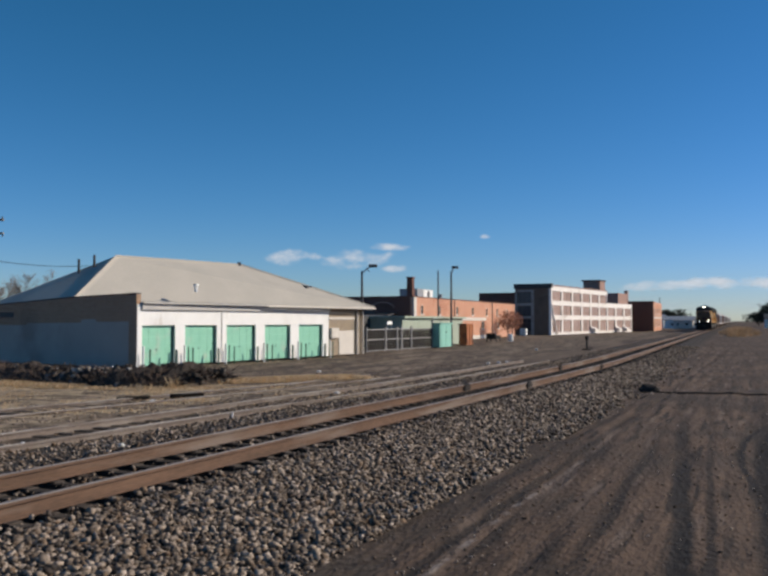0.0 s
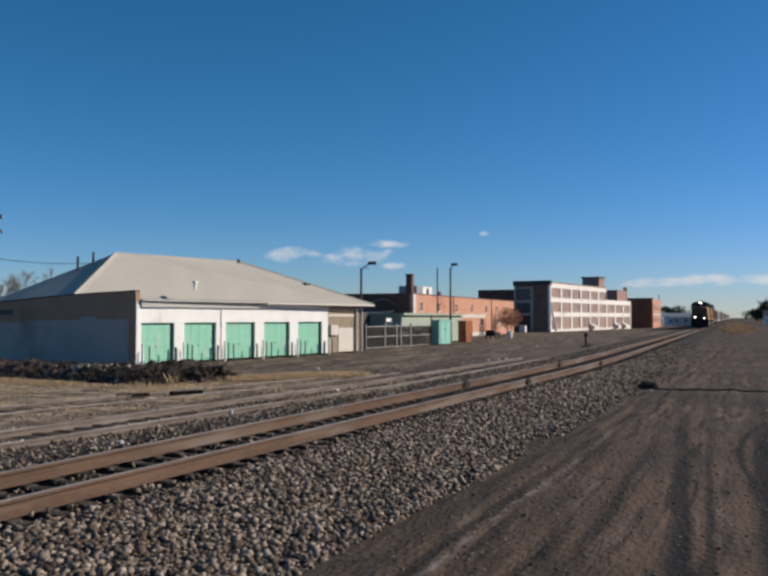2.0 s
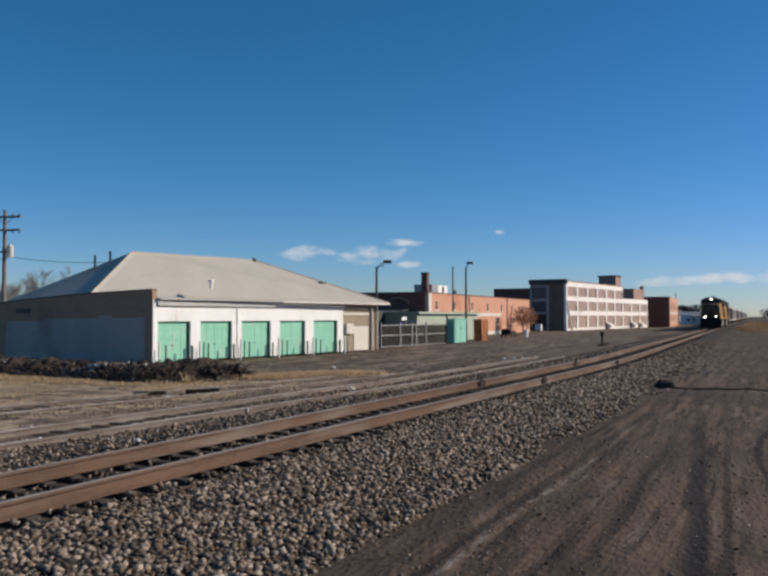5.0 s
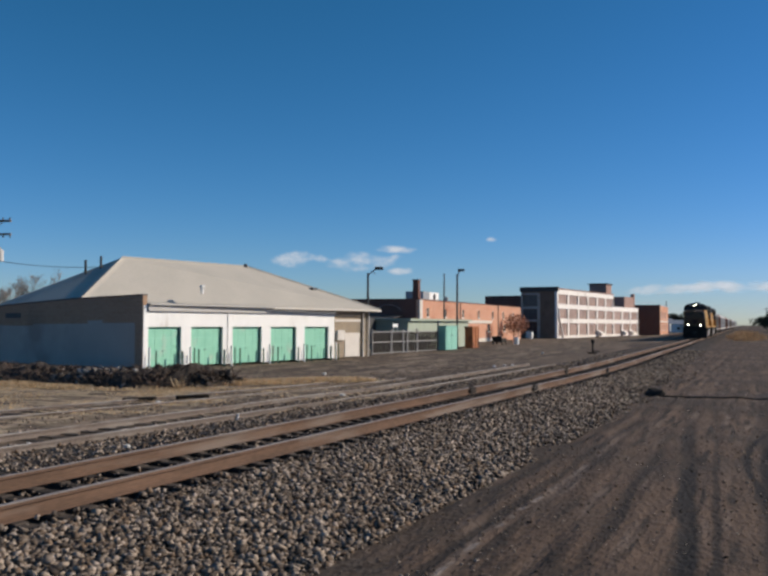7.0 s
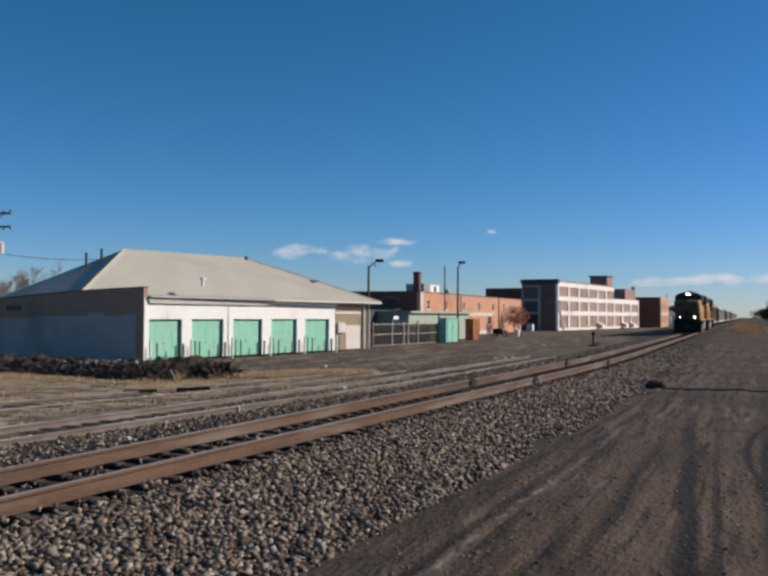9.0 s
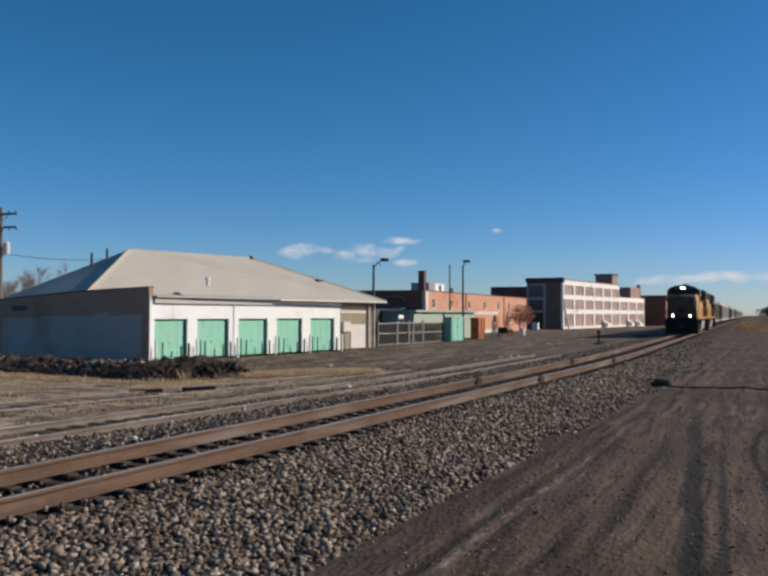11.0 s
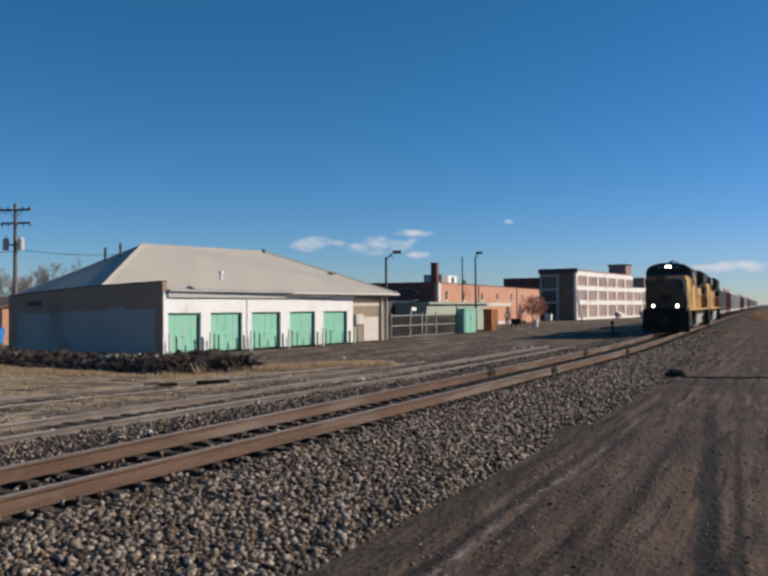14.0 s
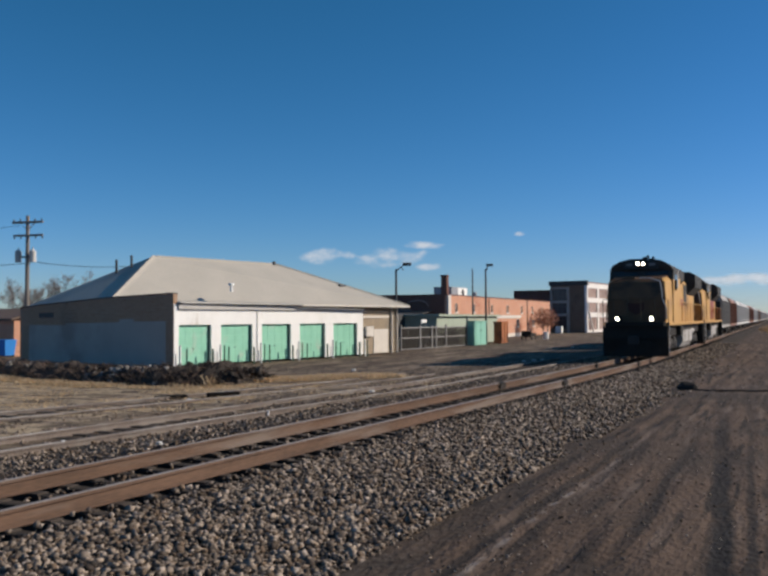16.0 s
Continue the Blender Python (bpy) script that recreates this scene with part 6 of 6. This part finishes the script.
far_house(-19.5, 300, 6, 11, 2.6, 3.6, CREAM, GALV, "small pale trackside hut")
for i, (x, y, hgt) in enumerate([(9, 255, 8.5), (13.5, 275, 9.5), (16, 310, 9.5), (11, 350, 10), (23, 290, 10), (9.0, 420, 10)]):
    root = thing("telegraph_pole", pose(x, y, 0), "far wooden telegraph pole with crossarm", "utility pole", "far poles")
    part("pole", Shape().tube((0, 0, -0.2), (0, 0, hgt), 0.17, 0.12), WOOD_POLE, root)
    part("crossarm", Shape().box(-1.2, 1.2, -0.07, 0.07, hgt - 0.7, hgt - 0.55), WOOD_POLE, root)

root = thing("rubbish_bin", pose(-49.4, 45.0, -0.28), "bright blue wheeled rubbish bin by the brick house", "bin")
part("body", Shape().loft([[(-0.5, -0.4, 0.1), (0.5, -0.4, 0.1), (0.5, 0.4, 0.1), (-0.5, 0.4, 0.1)], [(-0.6, -0.5, 1.1), (0.6, -0.5, 1.1), (0.6, 0.5, 1.1), (-0.6, 0.5, 1.1)]]), BLUE_BIN, root)
part("lid", Shape().box(-0.63, 0.63, -0.53, 0.53, 1.1, 1.2, 0.03), BLUE_BIN, root)
for x in (-0.45, 0.45):
    part("wheel", Shape().tube((x - 0.04, 0.35, 0.1), (x + 0.04, 0.35, 0.1), 0.1, seg=10), BLACK, root)

# low dark cart and white drum by the factory
root = thing("flat_cart", pose(-28.0, 105.5, -0.37), "low dark flat cart standing beside the factory", "cart")
part("bed", Shape().box(-0.6, 0.6, -1.3, 1.3, 0.35, 0.8, 0.03), BLACK, root)
part("rail", Shape().box(-0.6, 0.6, -1.3, -1.22, 0.8, 1.05), BLACK, root)
for yy in (-0.9, 0.9):
    for xx in (-0.6, 0.6):
        part("wheel", Shape().tube((xx - 0.06, yy, 0.22), (xx + 0.06, yy, 0.22), 0.22, seg=14), TRUCK_STEEL, root)
solid("white_drum", Shape().tube((0, 0, 0), (0, 0, 0.9), 0.35, seg=14).tube((0, 0, 0.3), (0, 0, 0.34), 0.37, seg=14).tube((0, 0, 0.6), (0, 0, 0.64), 0.37, seg=14), WHITE, "white steel drum standing by the factory", "drum", m=pose(-26.8, 109.2, -0.38))
solid("white_drum", Shape().box(-0.6, 0.6, -0.6, 0.6, 0, 1.3, 0.05), WHITE, "white crate standing by the warehouse corner", "crate", m=pose(-38.6, 168, -0.6))


# ---------- clouds ----------
def cloud_material(name="cloud", most=0.9, soft_edge=0.85, tone=(0.72, 0.76, 0.82), gain=0.85):
    m = bpy.data.materials.new(name)
    m.use_nodes = True
    n, l = m.node_tree.nodes, m.node_tree.links
    n.remove(n["Principled BSDF"])
    co = n.new("ShaderNodeTexCoord")
    sep = n.new("ShaderNodeSeparateXYZ")
    l.new(co.outputs["Generated"], sep.inputs[0])

    def op(kind, a, b=0.0):
        x = n.new("ShaderNodeMath")
        x.operation = kind
        for i, v in enumerate((a, b)):
            if isinstance(v, (int, float)):
                x.inputs[i].default_value = v
            else:
                l.new(v, x.inputs[i])
        return x.outputs[0]

    t = n.new("ShaderNodeTexNoise")
    t.inputs["Scale"].default_value, t.inputs["Detail"].default_value = 0.012, 9
    mp = n.new("ShaderNodeMapping")
    mp.inputs["Scale"].default_value = (1, 1, 2.0)
    info = n.new("ShaderNodeObjectInfo")
    l.new(co.outputs["Object"], mp.inputs[0])
    l.new(op("MULTIPLY", info.outputs["Random"], 900.0), mp.inputs["Location"])
    l.new(mp.outputs[0], t.inputs["Vector"])
    u, v = op("SUBTRACT", sep.outputs[0], 0.5), op("SUBTRACT", sep.outputs[2], 0.42)
    r2 = op("ADD", op("MULTIPLY", op("MULTIPLY", u, u), 4.0), op("MULTIPLY", op("MULTIPLY", v, v), 5.0))
    dens = op("SUBTRACT", op("ADD", op("MULTIPLY", t.outputs[0], 2.0), op("SUBTRACT", 0.5, op("MULTIPLY", r2, 1.15))), 0.98)
    mr = n.new("ShaderNodeMapRange")
    mr.interpolation_type = "SMOOTHSTEP"
    mr.inputs["From Min"].default_value, mr.inputs["From Max"].default_value = 0.0, soft_edge
    mr.inputs["To Max"].default_value = most
    l.new(dens, mr.inputs["Value"])
    em, tr, mx = n.new("ShaderNodeEmission"), n.new("ShaderNodeBsdfTransparent"), n.new("ShaderNodeMixShader")
    em.inputs[0].default_value, em.inputs[1].default_value = (*tone, 1), gain
    l.new(mr.outputs[0], mx.inputs[0])
    l.new(tr.outputs[0], mx.inputs[1])
    l.new(em.outputs[0], mx.inputs[2])
    l.new(mx.outputs[0], n["Material Output"].inputs[0])
    return m


CLOUD = cloud_material()
# wide glowing cards with the low sky's pale haze put into their colour
HAZE = cloud_material("far_haze", 0.5, 1.1, (0.52, 0.61, 0.72), 0.85)
# heading from +y, height above the horizon in degrees, width and height in degrees
for head, up, wide, tall in ((-28.0, 4.25, 5.2, 1.7), (-23.7, 4.25, 7.0, 2.2), (-21.9, 4.9, 5.2, 1.0), (-15.4, 5.52, 1.2, 0.6), (-21.2, 3.5, 3.2, 0.9),
                             (-5.2, 2.2, 5.5, 1.3), (-1.6, 2.55, 5.5, 1.4), (2.2, 2.55, 6.5, 1.5), (-3.3, 2.3, 6.0, 1.2), (0.4, 2.35, 6.5, 1.1), (4.2, 2.4, 6.0, 1.2), (8, 2.6, 9, 1.4), (-5.0, 1.1, 13, 1.9), (3.0, 1.15, 14, 2.0), (10.0, 1.1, 14, 1.9)):
    R = 3200
    w, t = R * math.tan(radians(wide)) / 2, R * math.tan(radians(tall)) / 2
    s = Shape()
    s.v = [(-w, 0, -t), (w, 0, -t), (w, 0, t), (-w, 0, t)]
    s.f = [(0, 1, 2, 3)]
    a = radians(head)
    ob = solid("cloud_backdrop", s, HAZE if wide > 12 else CLOUD, "glowing backdrop card of cloud and haze low in the sky", "cloud", "clouds", "structure", m=pose(math.sin(a) * R, math.cos(a) * R, 2.2 + R * math.tan(radians(up)), 0, 0, -head))
    ob.visible_shadow = False
motions()
